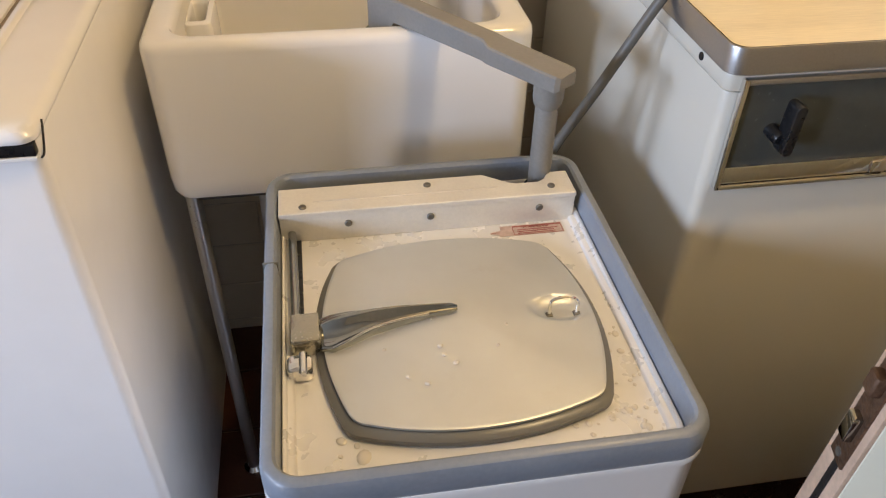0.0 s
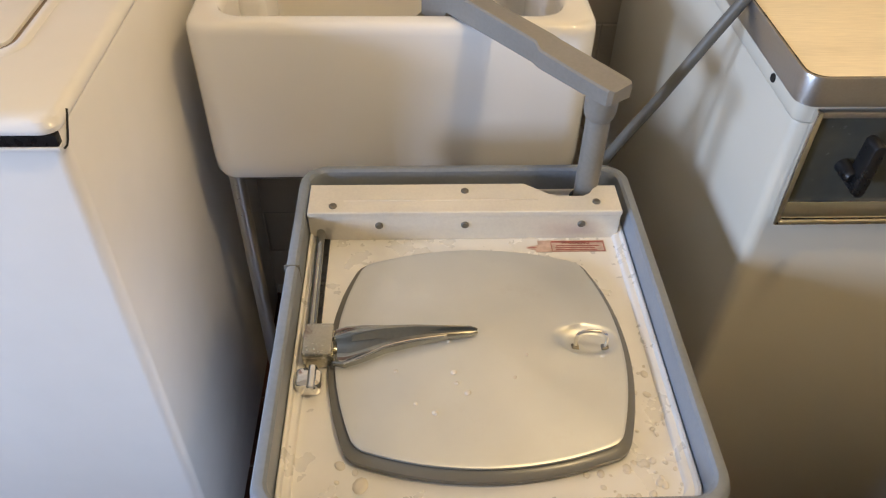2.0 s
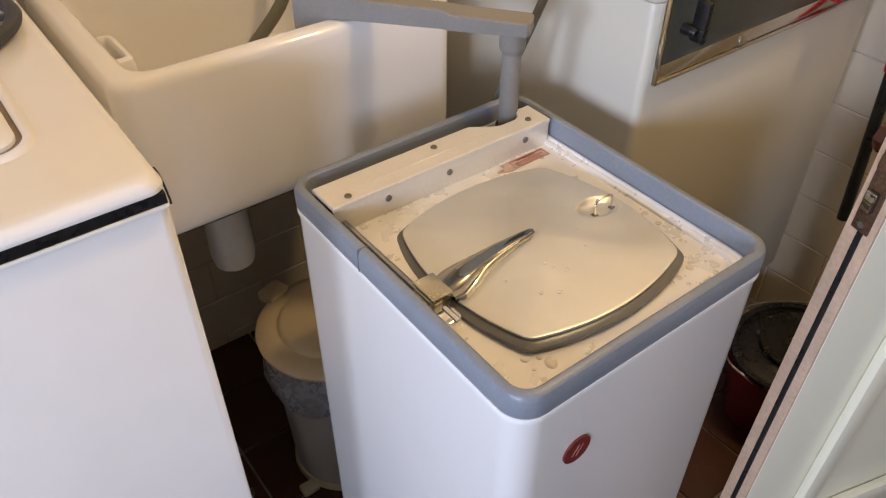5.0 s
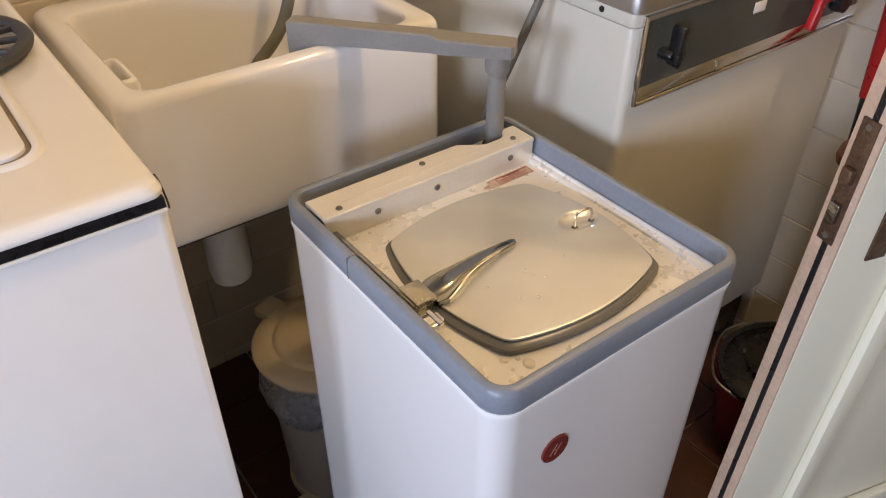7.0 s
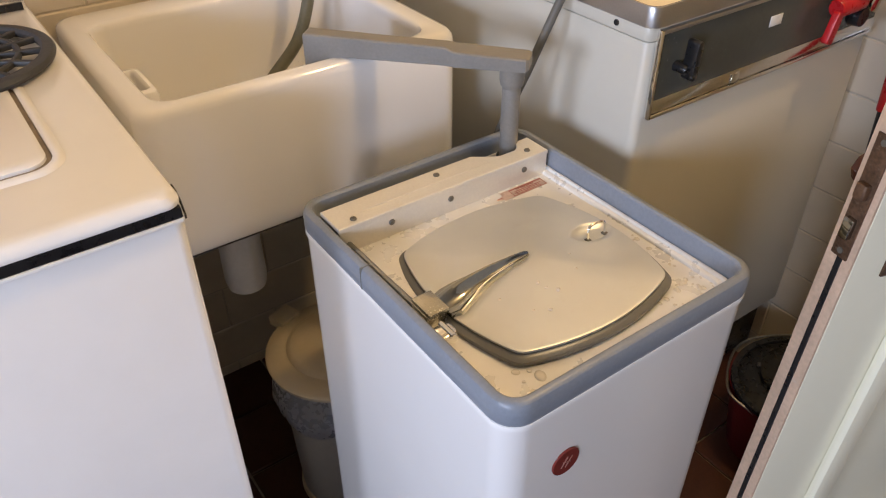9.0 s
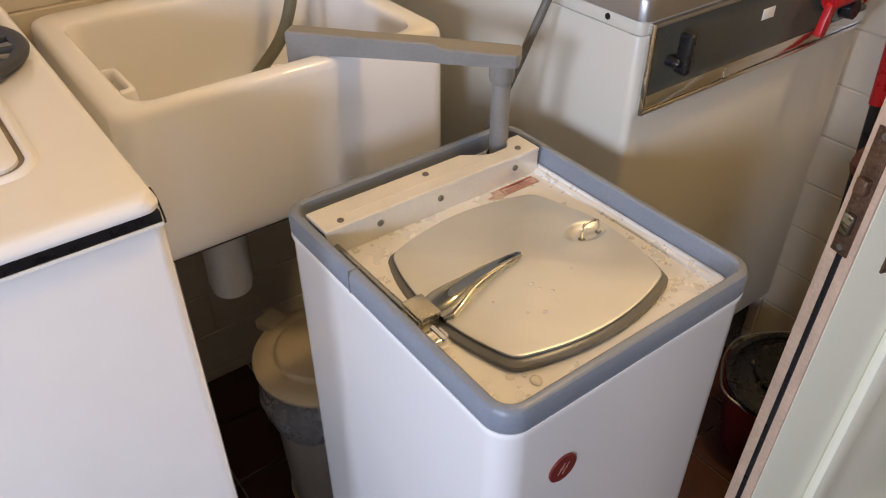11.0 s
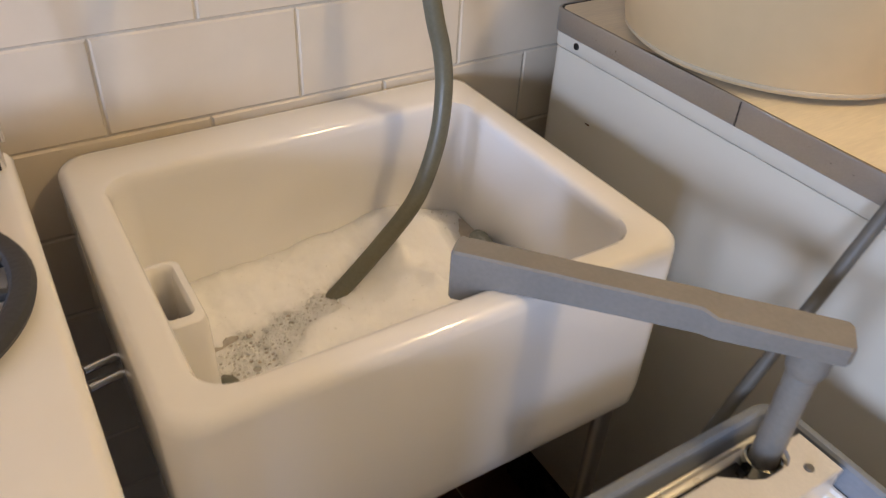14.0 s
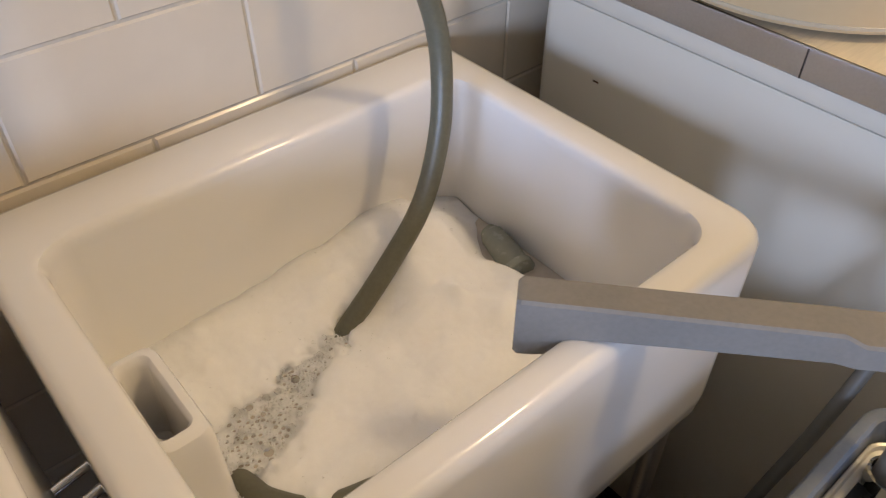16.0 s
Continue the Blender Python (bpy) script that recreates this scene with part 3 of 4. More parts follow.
def hose():
    h = thing("filling_hose", "grey-green rubber hose hanging from tap into the suds", "hose", (0.33, 0.265, 1.0))
    pts = [(0.330, 0.272, 1.040), (0.331, 0.269, 1.010), (0.337, 0.262, 0.965), (0.343, 0.255, 0.93), (0.342, 0.247, 0.89), (0.328, 0.234, 0.84), (0.297, 0.222, 0.785), (0.247, 0.213, 0.742), (0.190, 0.208, 0.697), (0.15, 0.20, 0.672)]
    part("hose_length", under(h, tube(pts, 0.0098, 16)), M_HOSE, h)
    part("hose_clip", under(h, lathe([(0.0125, 1.020), (0.0138, 1.022), (0.0138, 1.036), (0.0125, 1.038)], 20, 0.330, 0.272)), M_CHROME, h)
    return h


hose()


def sunk_hose():
    h = thing("outlet_hose", "grey-green ribbed hose end poking out of the foam", "hose", (0.385, 0.2, 0.69))
    tip, tail = Vector((0.379, 0.217, 0.711)), Vector((0.366, 0.155, 0.706))
    w = tail - tip
    turn = Matrix.Translation(tip) @ w.to_track_quat("Z", "Y").to_matrix().to_4x4()
    n = w.length
    prof = [(0.0062, 0.002), (0.0085, 0.0), (0.0098, 0.003), (0.0104, 0.007)]
    for k in range(6):
        u = 0.008 + 0.0058 * k
        prof += [(0.0124 + 0.0004 * k, u), (0.0128 + 0.0004 * k, u + 0.002), (0.0125 + 0.0004 * k, u + 0.0042)]
    prof += [(0.0135, n - 0.014), (0.0125, n - 0.0105), (0.0150, n - 0.009), (0.0156, n - 0.007), (0.0156, n - 0.001), (0.0140, n), (0.004, n + 0.0005)]
    part("hose_end", under(h, turned(lathe(prof, 20), turn)), M_FITTING, h, "ribbed grey-green hose connector")
    part("hole", under(h, turned(block(-0.0042, 0.0042, -0.0042, 0.0042, -0.0006, 0.002, 0.0004), turn)), M_BLACK, h, "dark square opening")
    g = thing("sunk_hose", "grey-green hose loop half under the suds", "hose", (0.07, 0.07, 0.68))
    part("hose_length", under(g, tube([(0.046, 0.158, 0.676), (0.047, 0.138, 0.697), (0.054, 0.106, 0.703), (0.076, 0.077, 0.704), (0.115, 0.062, 0.705), (0.16, 0.054, 0.704), (0.22, 0.054, 0.701), (0.28, 0.064, 0.695), (0.33, 0.10, 0.680)], 0.0098, 14)), M_HOSE, g)


sunk_hose()


# ---- water and foam ----
STREAK = [Vector((0.210, 0.212)), Vector((0.160, 0.190)), Vector((0.105, 0.170)), Vector((0.050, 0.140))]


def off_streak(x, y):
    """How far a place lies from the open water that runs from the hose to the front corner."""
    p, best = Vector((x, y)), 9.0
    for a, b in zip(STREAK, STREAK[1:]):
        k = min(1.0, max(0.0, (p - a).dot(b - a) / (b - a).length_squared))
        best = min(best, (p - a - k * (b - a)).length)
    return best


def suds_height(x, y, swells, puffs, seed):
    """Height of the suds over the water at one place: broad swells, small soft puffs, fine froth."""
    wx = x + 0.009 * noise.noise(Vector((x * 24, y * 24, seed)))
    wy = y + 0.009 * noise.noise(Vector((x * 24, y * 24, seed + 9)))
    h = sum(a * math.exp(-(((wx - cx) / rx) ** 2 + ((wy - cy) / ry) ** 2)) for cx, cy, rx, ry, a in swells)
    cover = min(1.0, max(0.0, h / 0.008))
    bump = sum(a * math.exp(-((wx - cx) ** 2 + (wy - cy) ** 2) / r ** 2) for cx, cy, r, a in puffs)
    p = Vector((x, y, seed))
    soft = 0.0045 * noise.noise(p * 20) + 0.0030 * (0.35 - abs(noise.noise(p * 36)))
    fine = soft + 0.0007 * noise.noise(p * 110) + 0.0004 * noise.noise(p * 300)
    d = off_streak(x, y) + 0.012 * noise.noise(p * 45) + 0.007 * noise.noise(p * 120)
    width = 0.008 + 0.12 * max(0.0, 0.19 - x)
    gap = math.exp(-max(0.0, d / width) ** 2) if x < 0.215 else 0.0
    return h + (bump + fine) * cover - 0.0165 * gap


def froth():
    """A thin film of froth on the water between the hose and the front corner, full of round open bubbles."""
    rnd = random.Random(5)
    nx, ny = 400, 290
    x0, x1, y0, y1 = 0.034, 0.236, 0.092, 0.238
    xs, ys = np.meshgrid(np.linspace(x0, x1, nx + 1), np.linspace(y0, y1, ny + 1))
    zs = np.zeros_like(xs)
    for j in range(ny + 1):
        for i in range(nx + 1):
            x, y = xs[j, i], ys[j, i]
            p = Vector((x, y, 0.3))
            d = off_streak(x, y) + 0.008 * noise.noise(p * 60)
            reach = max(0.0, 1.0 - (d / (0.024 + 0.12 * max(0.0, 0.20 - x))) ** 2)
            zs[j, i] = 0.0012 + 0.0012 * noise.noise(p * 70) + 0.0008 * noise.noise(p * 200) - 0.006 * (1 - min(1.0, 4 * reach))
    holes = []
    for k in range(2600):
        u = rnd.random() ** 0.7
        c = STREAK[0].lerp(STREAK[-1], u)
        x, y = c.x + rnd.gauss(0, 0.004 + 0.011 * u), c.y + rnd.gauss(0, 0.005 + 0.012 * u) + 0.012 * math.sin(math.pi * u)
        r = rnd.choice((0.0007, 0.0009, 0.0012, 0.0016, 0.0021)) if rnd.random() > 0.12 * u else rnd.uniform(0.0028, 0.0044)
        if len(holes) < 420 and all((x - a) ** 2 + (y - b) ** 2 > (r + q + 0.0003) ** 2 for a, b, q in holes):
            holes.append((x, y, r))
    for x, y, r in holes:
        d = np.hypot(xs - x, ys - y)
        rim = np.clip(1 - np.abs(d - r - 0.0004) / 0.0007, 0, 1) * 0.0006
        well = np.clip((r - d) / 0.0009, 0, 1) * 0.0048
        zs = zs + rim - well
    verts = np.stack([xs.ravel(), ys.ravel(), zs.ravel()], 1).tolist()
    faces = [(a, a + 1, a + nx + 2, a + nx + 1) for j in range(ny) for a in range(j * (nx + 1), j * (nx + 1) + nx)]
    me = bpy.data.meshes.new("soap_froth")
    me.from_pydata(verts, [], faces)
    me.polygons.foreach_set("use_smooth", [True] * len(me.polygons))
    me.materials.append(M_FOAM)
    return tagged(new("soap_froth", me), "open froth of bubbles on the soapy water", "foam", group="soap foam in the sink", kind="stuff")


def puff_list(rnd, n, x0, x1, y0, y1, small, large, high):
    return [(rnd.uniform(x0, x1), rnd.uniform(y0, y1), rnd.uniform(small, large), rnd.uniform(-0.4, 1.0) * high) for _ in range(n)]


def foam_sheet(swells, puffs, seed):
    nx, ny = 230, 172
    x0, x1, y0, y1 = 0.002, 0.3965, 0.002, 0.3005
    bm = bmesh.new()
    grid = []
    for j in range(ny + 1):
        row = []
        for i in range(nx + 1):
            x, y = x0 + (x1 - x0) * i / nx, y0 + (y1 - y0) * j / ny
            row.append(bm.verts.new((x, y, suds_height(x, y, swells, puffs, seed) - 0.005)))
        grid.append(row)
    for j in range(ny):
        for i in range(nx):
            bm.faces.new((grid[j][i], grid[j][i + 1], grid[j + 1][i + 1], grid[j + 1][i])).smooth = True
    me = bpy.data.meshes.new("soap_foam")
    bm.to_mesh(me)
    bm.free()
    me.materials.append(M_FOAM)
    return tagged(new("soap_foam", me), "soft heap of white soap foam on the water", "foam", group="soap foam in the sink", kind="stuff")


def water():
    bm = loft([at_z(rr(0.0045, 0.393, 0.0045, 0.2975, 0.026, 8), -0.02), at_z(rr(0.0045, 0.393, 0.0045, 0.2975, 0.026, 8), 0.0)])
    me = bpy.data.meshes.new("sink_water")
    bm.to_mesh(me)
    bm.free()
    me.materials.append(M_WATER)
    return tagged(new("sink_water", me), "cloudy soapy water standing in the sink", "water", kind="stuff")


WATER = water()


# ---- the cooker ----
CX0, CX1, CY0, CY1, CT = -0.570, -0.067, -0.300, 0.310, 0.900


def cooker():
    c = thing("cooker", "white enamelled cooker with black trim strip and raised glass lid", "cooker", (-0.318, 0, 0))
    part("body", under(c, prism(CX0, CX1, CY0 + 0.004, CY1, 0.06, 0.8866, 0.012, 0.003)), M_COOKER, c)
    part("plinth", under(c, block(CX0 + 0.02, CX1 - 0.02, CY0 + 0.05, CY1, 0.0, 0.062)), M_BLACK, c)
    part("trim_strip", under(c, block(CX0 + 0.001, CX1 - 0.003, CY0 - 0.0005, CY0 + 0.008, 0.8752, 0.8860, 0.0008)), M_BLACK, c, "black front trim strip")
    part("trim_line", under(c, block(CX0 + 0.001, CX1 - 0.003, CY0 - 0.0015, CY0 + 0.008, 0.8715, 0.8748, 0.0006)), M_ENAMEL, c, "thin white trim line")
    f = lambda d, r: rr(CX0 - 0.002 + d, CX1 - d, CY0 - 0.002 + d, CY1 - d, r, 8)
    # hob top: eased edge, flat border, moulded groove round the well
    g = lambda d: rr(CX0 + 0.069 + d, CX1 - 0.069 - d, CY0 + 0.102 + d, CY0 + 0.335 - d, 0.03 - d * 0.8, 8)
    top = loft([at_z(f(0.004, 0.012), 0.8868), at_z(f(0.0006, 0.015), 0.8872), at_z(f(0, 0.016), 0.8885), at_z(f(0, 0.016), 0.892), at_z(f(0.003, 0.016), 0.8975), at_z(f(0.008, 0.018), CT)])
    part("hob_top", under(c, top), M_COOKER, c, "glossy white enamel hob top")
    # no real recess: the seam's shade is a flat dark-coloured ring
    groove = loft([at_z(g(0.007), CT + 0.0002), at_z(g(0.007), CT + 0.0006), at_z(g(0.0125), CT + 0.0006), at_z(g(0.0125), CT + 0.0002)], wrap=True)
    part("hob_seam", under(c, groove), M_SHADOWGAP, c, "dark seam round the cover plate")
    lip = loft([at_z(g(-0.004), CT + 0.0001), at_z(g(-0.001), CT + 0.0022), at_z(g(0.004), CT + 0.003), at_z(g(0.0068), CT + 0.0022), at_z(g(0.0072), CT + 0.0001)], cap0=False, cap1=False)
    part("hob_moulding", under(c, lip), M_COOKER, c, "moulded lip in the hob top")
    part("cover_plate", under(c, loft([at_z(g(0.012), CT + 0.0002), at_z(g(0.012), CT + 0.004), at_z(g(0.016), CT + 0.0055)])), M_COOKER, c, "white cover plate over the front burners")
    part("trim_end", under(c, tube([(CX1 - 0.0005, CY0 + 0.002, 0.872), (CX1 + 0.0008, CY0 + 0.008, 0.874), (CX1 + 0.001, CY0 + 0.020, 0.888), (CX1 - 0.0002, CY0 + 0.028, 0.894)], 0.0010, 8)), M_BLACK, c)
    # back upstand and raised lid
    part("lid_hinge", under(c, block(CX0 + 0.02, CX1 - 0.006, 0.262, 0.284, CT + 0.001, CT + 0.022, 0.002)), M_CHROME, c, "chrome lid hinge rail")
    part("hinge_slot", under(c, block(CX0 + 0.02, CX1 - 0.010, 0.2595, 0.2625, CT + 0.002, CT + 0.012, 0.0005)), M_BLACK, c)
    lid = part("raised_lid", under(c, turned(block(CX0 + 0.02, CX1 - 0.004, -0.004, 0.004, 0.0, 0.44, 0.002), Matrix.Translation((0, 0.276, CT + 0.020)) @ Matrix.Rotation(radians(-5), 4, "X"))), M_SPLASH, c, "bronze tinted glass lid standing open")
    lid.visible_shadow = False
    part("lid_edge", under(c, turned(block(CX1 - 0.0045, CX1 - 0.001, -0.005, 0.005, 0.0, 0.44, 0.001), Matrix.Translation((0, 0.276, CT + 0.020)) @ Matrix.Rotation(radians(-5), 4, "X"))), M_CHROME, lid, "bright lid edging")
    return c


cooker()


def pan_grate(x, y):
    g = thing("pan_grate", "round black iron pan grate on the hob", "grate", (x, y, CT + 0.0055), group="pan grates on the hob")
    hoop = lambda prof, n: loft([[(r * math.cos(a), r * math.sin(a), z) for a in [2 * math.pi * i / n for i in range(n)]] for r, z in prof], wrap=True)
    part("outer_ring", hoop(((0.1095, 0.0), (0.111, 0.004), (0.1085, 0.0085), (0.103, 0.0105), (0.097, 0.0095), (0.0935, 0.006), (0.0945, 0.0)), 64), M_IRON, g)
    for r in (0.024, 0.047, 0.070):
        part("inner_ring", hoop(((r - 0.0033, 0.001), (r + 0.0033, 0.001), (r + 0.0036, 0.005), (r + 0.002, 0.0075), (r - 0.002, 0.0075), (r - 0.0036, 0.005)), 44), M_IRON, g)
    for i in range(15):
        part("spoke", turned(block(0.0225 if i % 3 == 0 else 0.045, 0.096, -0.0034, 0.0034, 0.001, 0.0078, 0.0014), Matrix.Rotation(2 * math.pi * i / 15 + 0.2, 4, "Z")), M_IRON, g)
    return g


pan_grate(-0.186, 0.100)
pan_grate(-0.446, 0.100)


# ---- the worktop appliance ----
FX0, FX1, FY0, FY1 = 0.555, 1.126, -0.278, 0.327


def cabinet():
    c = thing("boiler_cabinet", "cream steel floor-standing cabinet with control fascia and laminate worktop", "appliance", (0.84, 0.04, 0))
    part("body", under(c, prism(FX0, FX1, FY0, FY1, 0.172, 0.8805, 0.012, 0.003)), M_CREAM, c)
    part("top_band", under(c, prism(FX0 - 0.0025, FX1, FY0 - 0.0025, FY1, 0.881, 0.9015, 0.012, 0.004)), M_CREAM, c)
    # black and wider than the body, so it also paints the shade underneath
    part("plinth", under(c, block(FX0 + 0.03, FX1 + 0.012, FY0 + 0.04, FY1, 0.0, 0.1715)), M_BLACK, c, "black recessed plinth, also filling in the shade under the cabinet")
    f = lambda d, r=0.016: rr(FX0 - 0.008 + d, FX1 + 0.006 - d, FY0 - 0.010 + d, FY1 - d, r, 8)
    top = part("worktop", under(c, loft([at_z(f(0.002), 0.9025), at_z(f(0.0025), 0.9285), at_z(f(0.003), 0.929)])), M_LAMINATE, c, "cream linen-pattern laminate top")
    part("edging", under(c, loft([at_z(f(0.0015), 0.902), at_z(f(0), 0.9035), at_z(f(0), 0.9275), at_z(f(0.0008), 0.930), at_z(f(0.0026), 0.930), at_z(f(0.0026), 0.902)], wrap=True)), M_STEEL, top, "anodised aluminium worktop edging")
    part("edging_line", under(c, loft([at_z(f(0.0027), 0.929), at_z(f(0.0027), 0.9296), at_z(f(0.0045), 0.9296), at_z(f(0.0045), 0.929)], wrap=True)), M_BLACK, top)
    part("edging_joint", under(c, block(FX0 - 0.0088, FX0 - 0.0078, 0.034, 0.0352, 0.903, 0.929, 0)), M_BLACK, top)
    for y in (-0.222, 0.282):
        part("screw_hole", under(c, turned(lathe([(0.0045, 0), (0.0042, 0.0012), (0.0026, 0.0008)], 12), Matrix.Translation((FX0 - 0.0025, y, 0.8925)) @ Matrix.Rotation(radians(-90), 4, "Y"))), M_BLACK, c)
    part("paint_chip", under(c, block(FX0 - 0.0006, FX0 + 0.001, 0.240, 0.247, 0.8040, 0.8058, 0)), M_RUST, c)
    # control fascia
    z0, z1, y = 0.777, 0.893, FY0 - 0.0045
    x0, x1 = 0.572, FX1 - 0.006
    fas = part("fascia", under(c, block(x0, x1, y, y + 0.006, z0, z1, 0.001)), M_PANEL, c, "dark grey control fascia")
    for nm, b in (("frame_bottom", (x0 - 0.004, x1, y - 0.006, y + 0.004, z0 - 0.006, z0 - 0.001)), ("frame_top", (x0 - 0.004, x1, y - 0.005, y + 0.004, z1 - 0.002, z1 + 0.004)), ("frame_side", (x0 - 0.005, x0, y - 0.006, y + 0.004, z0 - 0.006, z1 + 0.004)), ("kick_strip", (x0, x1, y - 0.003, y + 0.002, z0, z0 + 0.020))):
        part(nm, under(c, block(*b, 0.0012)), M_CHROME if nm != "frame_top" else M_STEEL, fas, "bright chrome fascia trim")
    part("trim_clip", under(c, block(0.742, 0.760, y - 0.0055, y - 0.002, z0 + 0.001, z0 + 0.015, 0.001)), M_CHROME, fas)
    k = part("knob", under(c, merge(turned(lathe([(0.0075, 0), (0.0075, 0.018), (0.0055, 0.021)], 20), Matrix.Translation((0.6125, y, 0.838)) @ Matrix.Rotation(radians(90), 4, "X")),
                                    turned(prism(-0.0058, 0.0058, -0.015, 0.041, 0.0, 0.020, 0.006, 0.002), Matrix.Translation((0.6185, y - 0.010, 0.838)) @ Matrix.Rotation(radians(90), 4, "X") @ Matrix.Rotation(radians(-2), 4, "Z")))), M_BLACK, fas, "black plastic pointer knob")
    part("dial_label", under(c, block(0.812, 0.840, y - 0.001, y + 0.001, 0.846, 0.862, 0.0003)), M_WHITE, fas, "small white label")
    return c


cabinet()


def wash_bowl():
    b = thing("washing_up_bowl", "large cream plastic bowl standing on the worktop", "bowl", (0.710, 0.130, 0.930))
    prof = [(0.150, 0.0), (0.164, 0.004), (0.170, 0.012), (0.186, 0.10), (0.196, 0.15), (0.203, 0.151), (0.203, 0.156), (0.190, 0.157), (0.182, 0.12), (0.165, 0.016), (0.15, 0.006)]
    part("bowl_wall", lathe(prof, 64), M_BOWL, b)
    part("foot_ring", lathe([(0.1685, 0.0085), (0.1705, 0.0095), (0.1708, 0.0125), (0.1695, 0.0135)], 64, cap0=False, cap1=False), M_BIN, b)
    return b


wash_bowl()


def worktop_items():
    p = thing("small_black_pot", "small black pot standing on the worktop", "pot", (0.875, -0.062, 0.930))
    part("pot_body", lathe([(0.020, 0), (0.022, 0.002), (0.023, 0.038), (0.019, 0.042), (0.017, 0.039), (0.016, 0.025)], 24), M_BLACK, p)
    q = thing("cardboard_packet", "pale pink and white packet on the worktop", "packet", (0.86, -0.22, 0.930))
    part("packet_box", prism(-0.045, 0.045, -0.025, 0.025, 0, 0.06, 0.002, 0.001), M_WHITE, q)
    part("packet_band", prism(-0.0455, 0.0455, -0.0255, 0.0255, 0.012, 0.03, 0.002, 0.001), M_RED, q, "red printed band")


worktop_items()


def cable():
    c = thing("power_cable", "grey rubber power cable draped over the worktop edge", "cable", (0.5, -0.12, 0.8))
    pts = [(0.405, -0.075, 0.10), (0.404, -0.085, 0.30), (0.408, -0.105, 0.55), (0.430, -0.124, 0.70), (0.487, -0.133, 0.82), (0.540, -0.139, 0.925), (0.575, -0.146, 0.985), (0.66, -0.155, 1.10), (0.80, -0.13, 1.22), (0.98, -0.08, 1.24), (1.135, -0.06, 1.22)]
    part("cable_length", under(c, tube(pts, 0.0062, 12)), M_CABLE, c)
    part("wall_socket", under(c, prism(1.1365, 1.1395, -0.10, -0.02, 1.18, 1.26, 0.001)), M_WHITE, c)
    return c


cable()


def red_fittings():
    h = thing("red_valve", "red and grey hose valve fitting beside the fascia", "valve", (1.0, -0.31, 0.83))
    part("valve_body", under(h, turned(lathe([(0.012, -0.035), (0.015, -0.03), (0.015, 0.03), (0.012, 0.035)], 20), Matrix.Translation((0.985, -0.302, 0.850)) @ Matrix.Rotation(radians(90), 4, "Y"))), M_RED, h)
    part("valve_cap", under(h, turned(lathe([(0.021, 0), (0.022, 0.004), (0.020, 0.024), (0.014, 0.026)], 20), Matrix.Translation((1.005, -0.290, 0.862)) @ Matrix.Rotation(radians(90), 4, "X"))), M_RED, h)
    part("valve_lever", under(h, turned(prism(-0.009, 0.009, -0.05, 0.0, 0, 0.012, 0.004), Matrix.Translation((0.955, -0.300, 0.846)) @ Matrix.Rotation(radians(90), 4, "X") @ Matrix.Rotation(radians(-15), 4, "Z"))), M_RED, h)
    part("valve_stem", under(h, turned(lathe([(0.016, 0), (0.017, 0.003), (0.015, 0.02)], 20), Matrix.Translation((1.022, -0.292, 0.824)) @ Matrix.Rotation(radians(90), 4, "X"))), M_BLACK, h)
    part("valve_nut", under(h, turned(lathe([(0.02, 0), (0.02, 0.018), (0.012, 0.02)], 8), Matrix.Translation((1.062, -0.290, 0.842)) @ Matrix.Rotation(radians(90), 4, "X"))), M_CHROME, h)
    p = thing("red_pole", "red plastic mop handle leaning on the tiled wall", "mop", (1.11, -0.47, 0.02))
    part("handle", under(p, tube([(1.098, -0.362, 0.66), (1.122, -0.300, 1.45)], 0.0135, smooth=False)), M_RED, p)
    part("ferrule", under(p, tube([(1.089, -0.384, 0.37), (1.0981, -0.3617, 0.665)], 0.0105, smooth=False)), M_BLACK, p)
    return p


red_fittings()


def mop_bucket():
    b = thing("mop_bucket", "dark red plastic mop bucket with black wringer", "bucket", (0.934, -0.456, 0))
    s = Matrix.Diagonal((0.98, 0.9, 1, 1))
    part("pail", turned(lathe([(0.098, 0.0), (0.102, 0.004), (0.126, 0.1570), (0.133, 0.1610), (0.133, 0.1690), (0.124, 0.1700), (0.12, 0.1570), (0.096, 0.012)], 40), s), M_REDDARK, b)
    rim = loft([[(r * math.cos(a), 0.88 * r * math.sin(a), z) for a in [2 * math.pi * i / 40 for i in range(40)]] for r, z in ((0.118, 0.1710), (0.131, 0.1710), (0.131, 0.1790), (0.118, 0.1790))], wrap=True)
    w = part("wringer_rim", rim, M_BLACK, b, "black plastic wringer")
    cup = turned(lathe([(0.082, 0.1770), (0.086, 0.1810), (0.08, 0.1810), (0.066, 0.1735), (0.05, 0.1725)], 32, 0.02, 0), s)
    part("wringer_cup", cup, M_BLACK, w)
    for i in range(9):
        a = 2 * math.pi * i / 9
        part("wringer_slat", turned(block(0.050, 0.084, -0.005, 0.005, -0.002, 0.002, 0.0008), Matrix.Translation((0.02, 0, 0.1745)) @ Matrix.Rotation(a, 4, "Z")), M_GAP, w)
    part("deck", turned(loft([at_z([(r * math.cos(2 * math.pi * i / 40), r * math.sin(2 * math.pi * i / 40)) for i in range(40)], z) for r, z in ((0.121, 0.1665), (0.121, 0.1705), (0.119, 0.1715))]), s), M_BLACK, w)
    part("bail_handle", tube([(-0.128, 0, 0.1650), (-0.118, 0.070, 0.1740), (0.0, 0.128, 0.1760), (0.118, 0.070, 0.1740), (0.128, 0, 0.1650)], 0.0025, 8), M_WIRE, b)
    return b


mop_bucket()


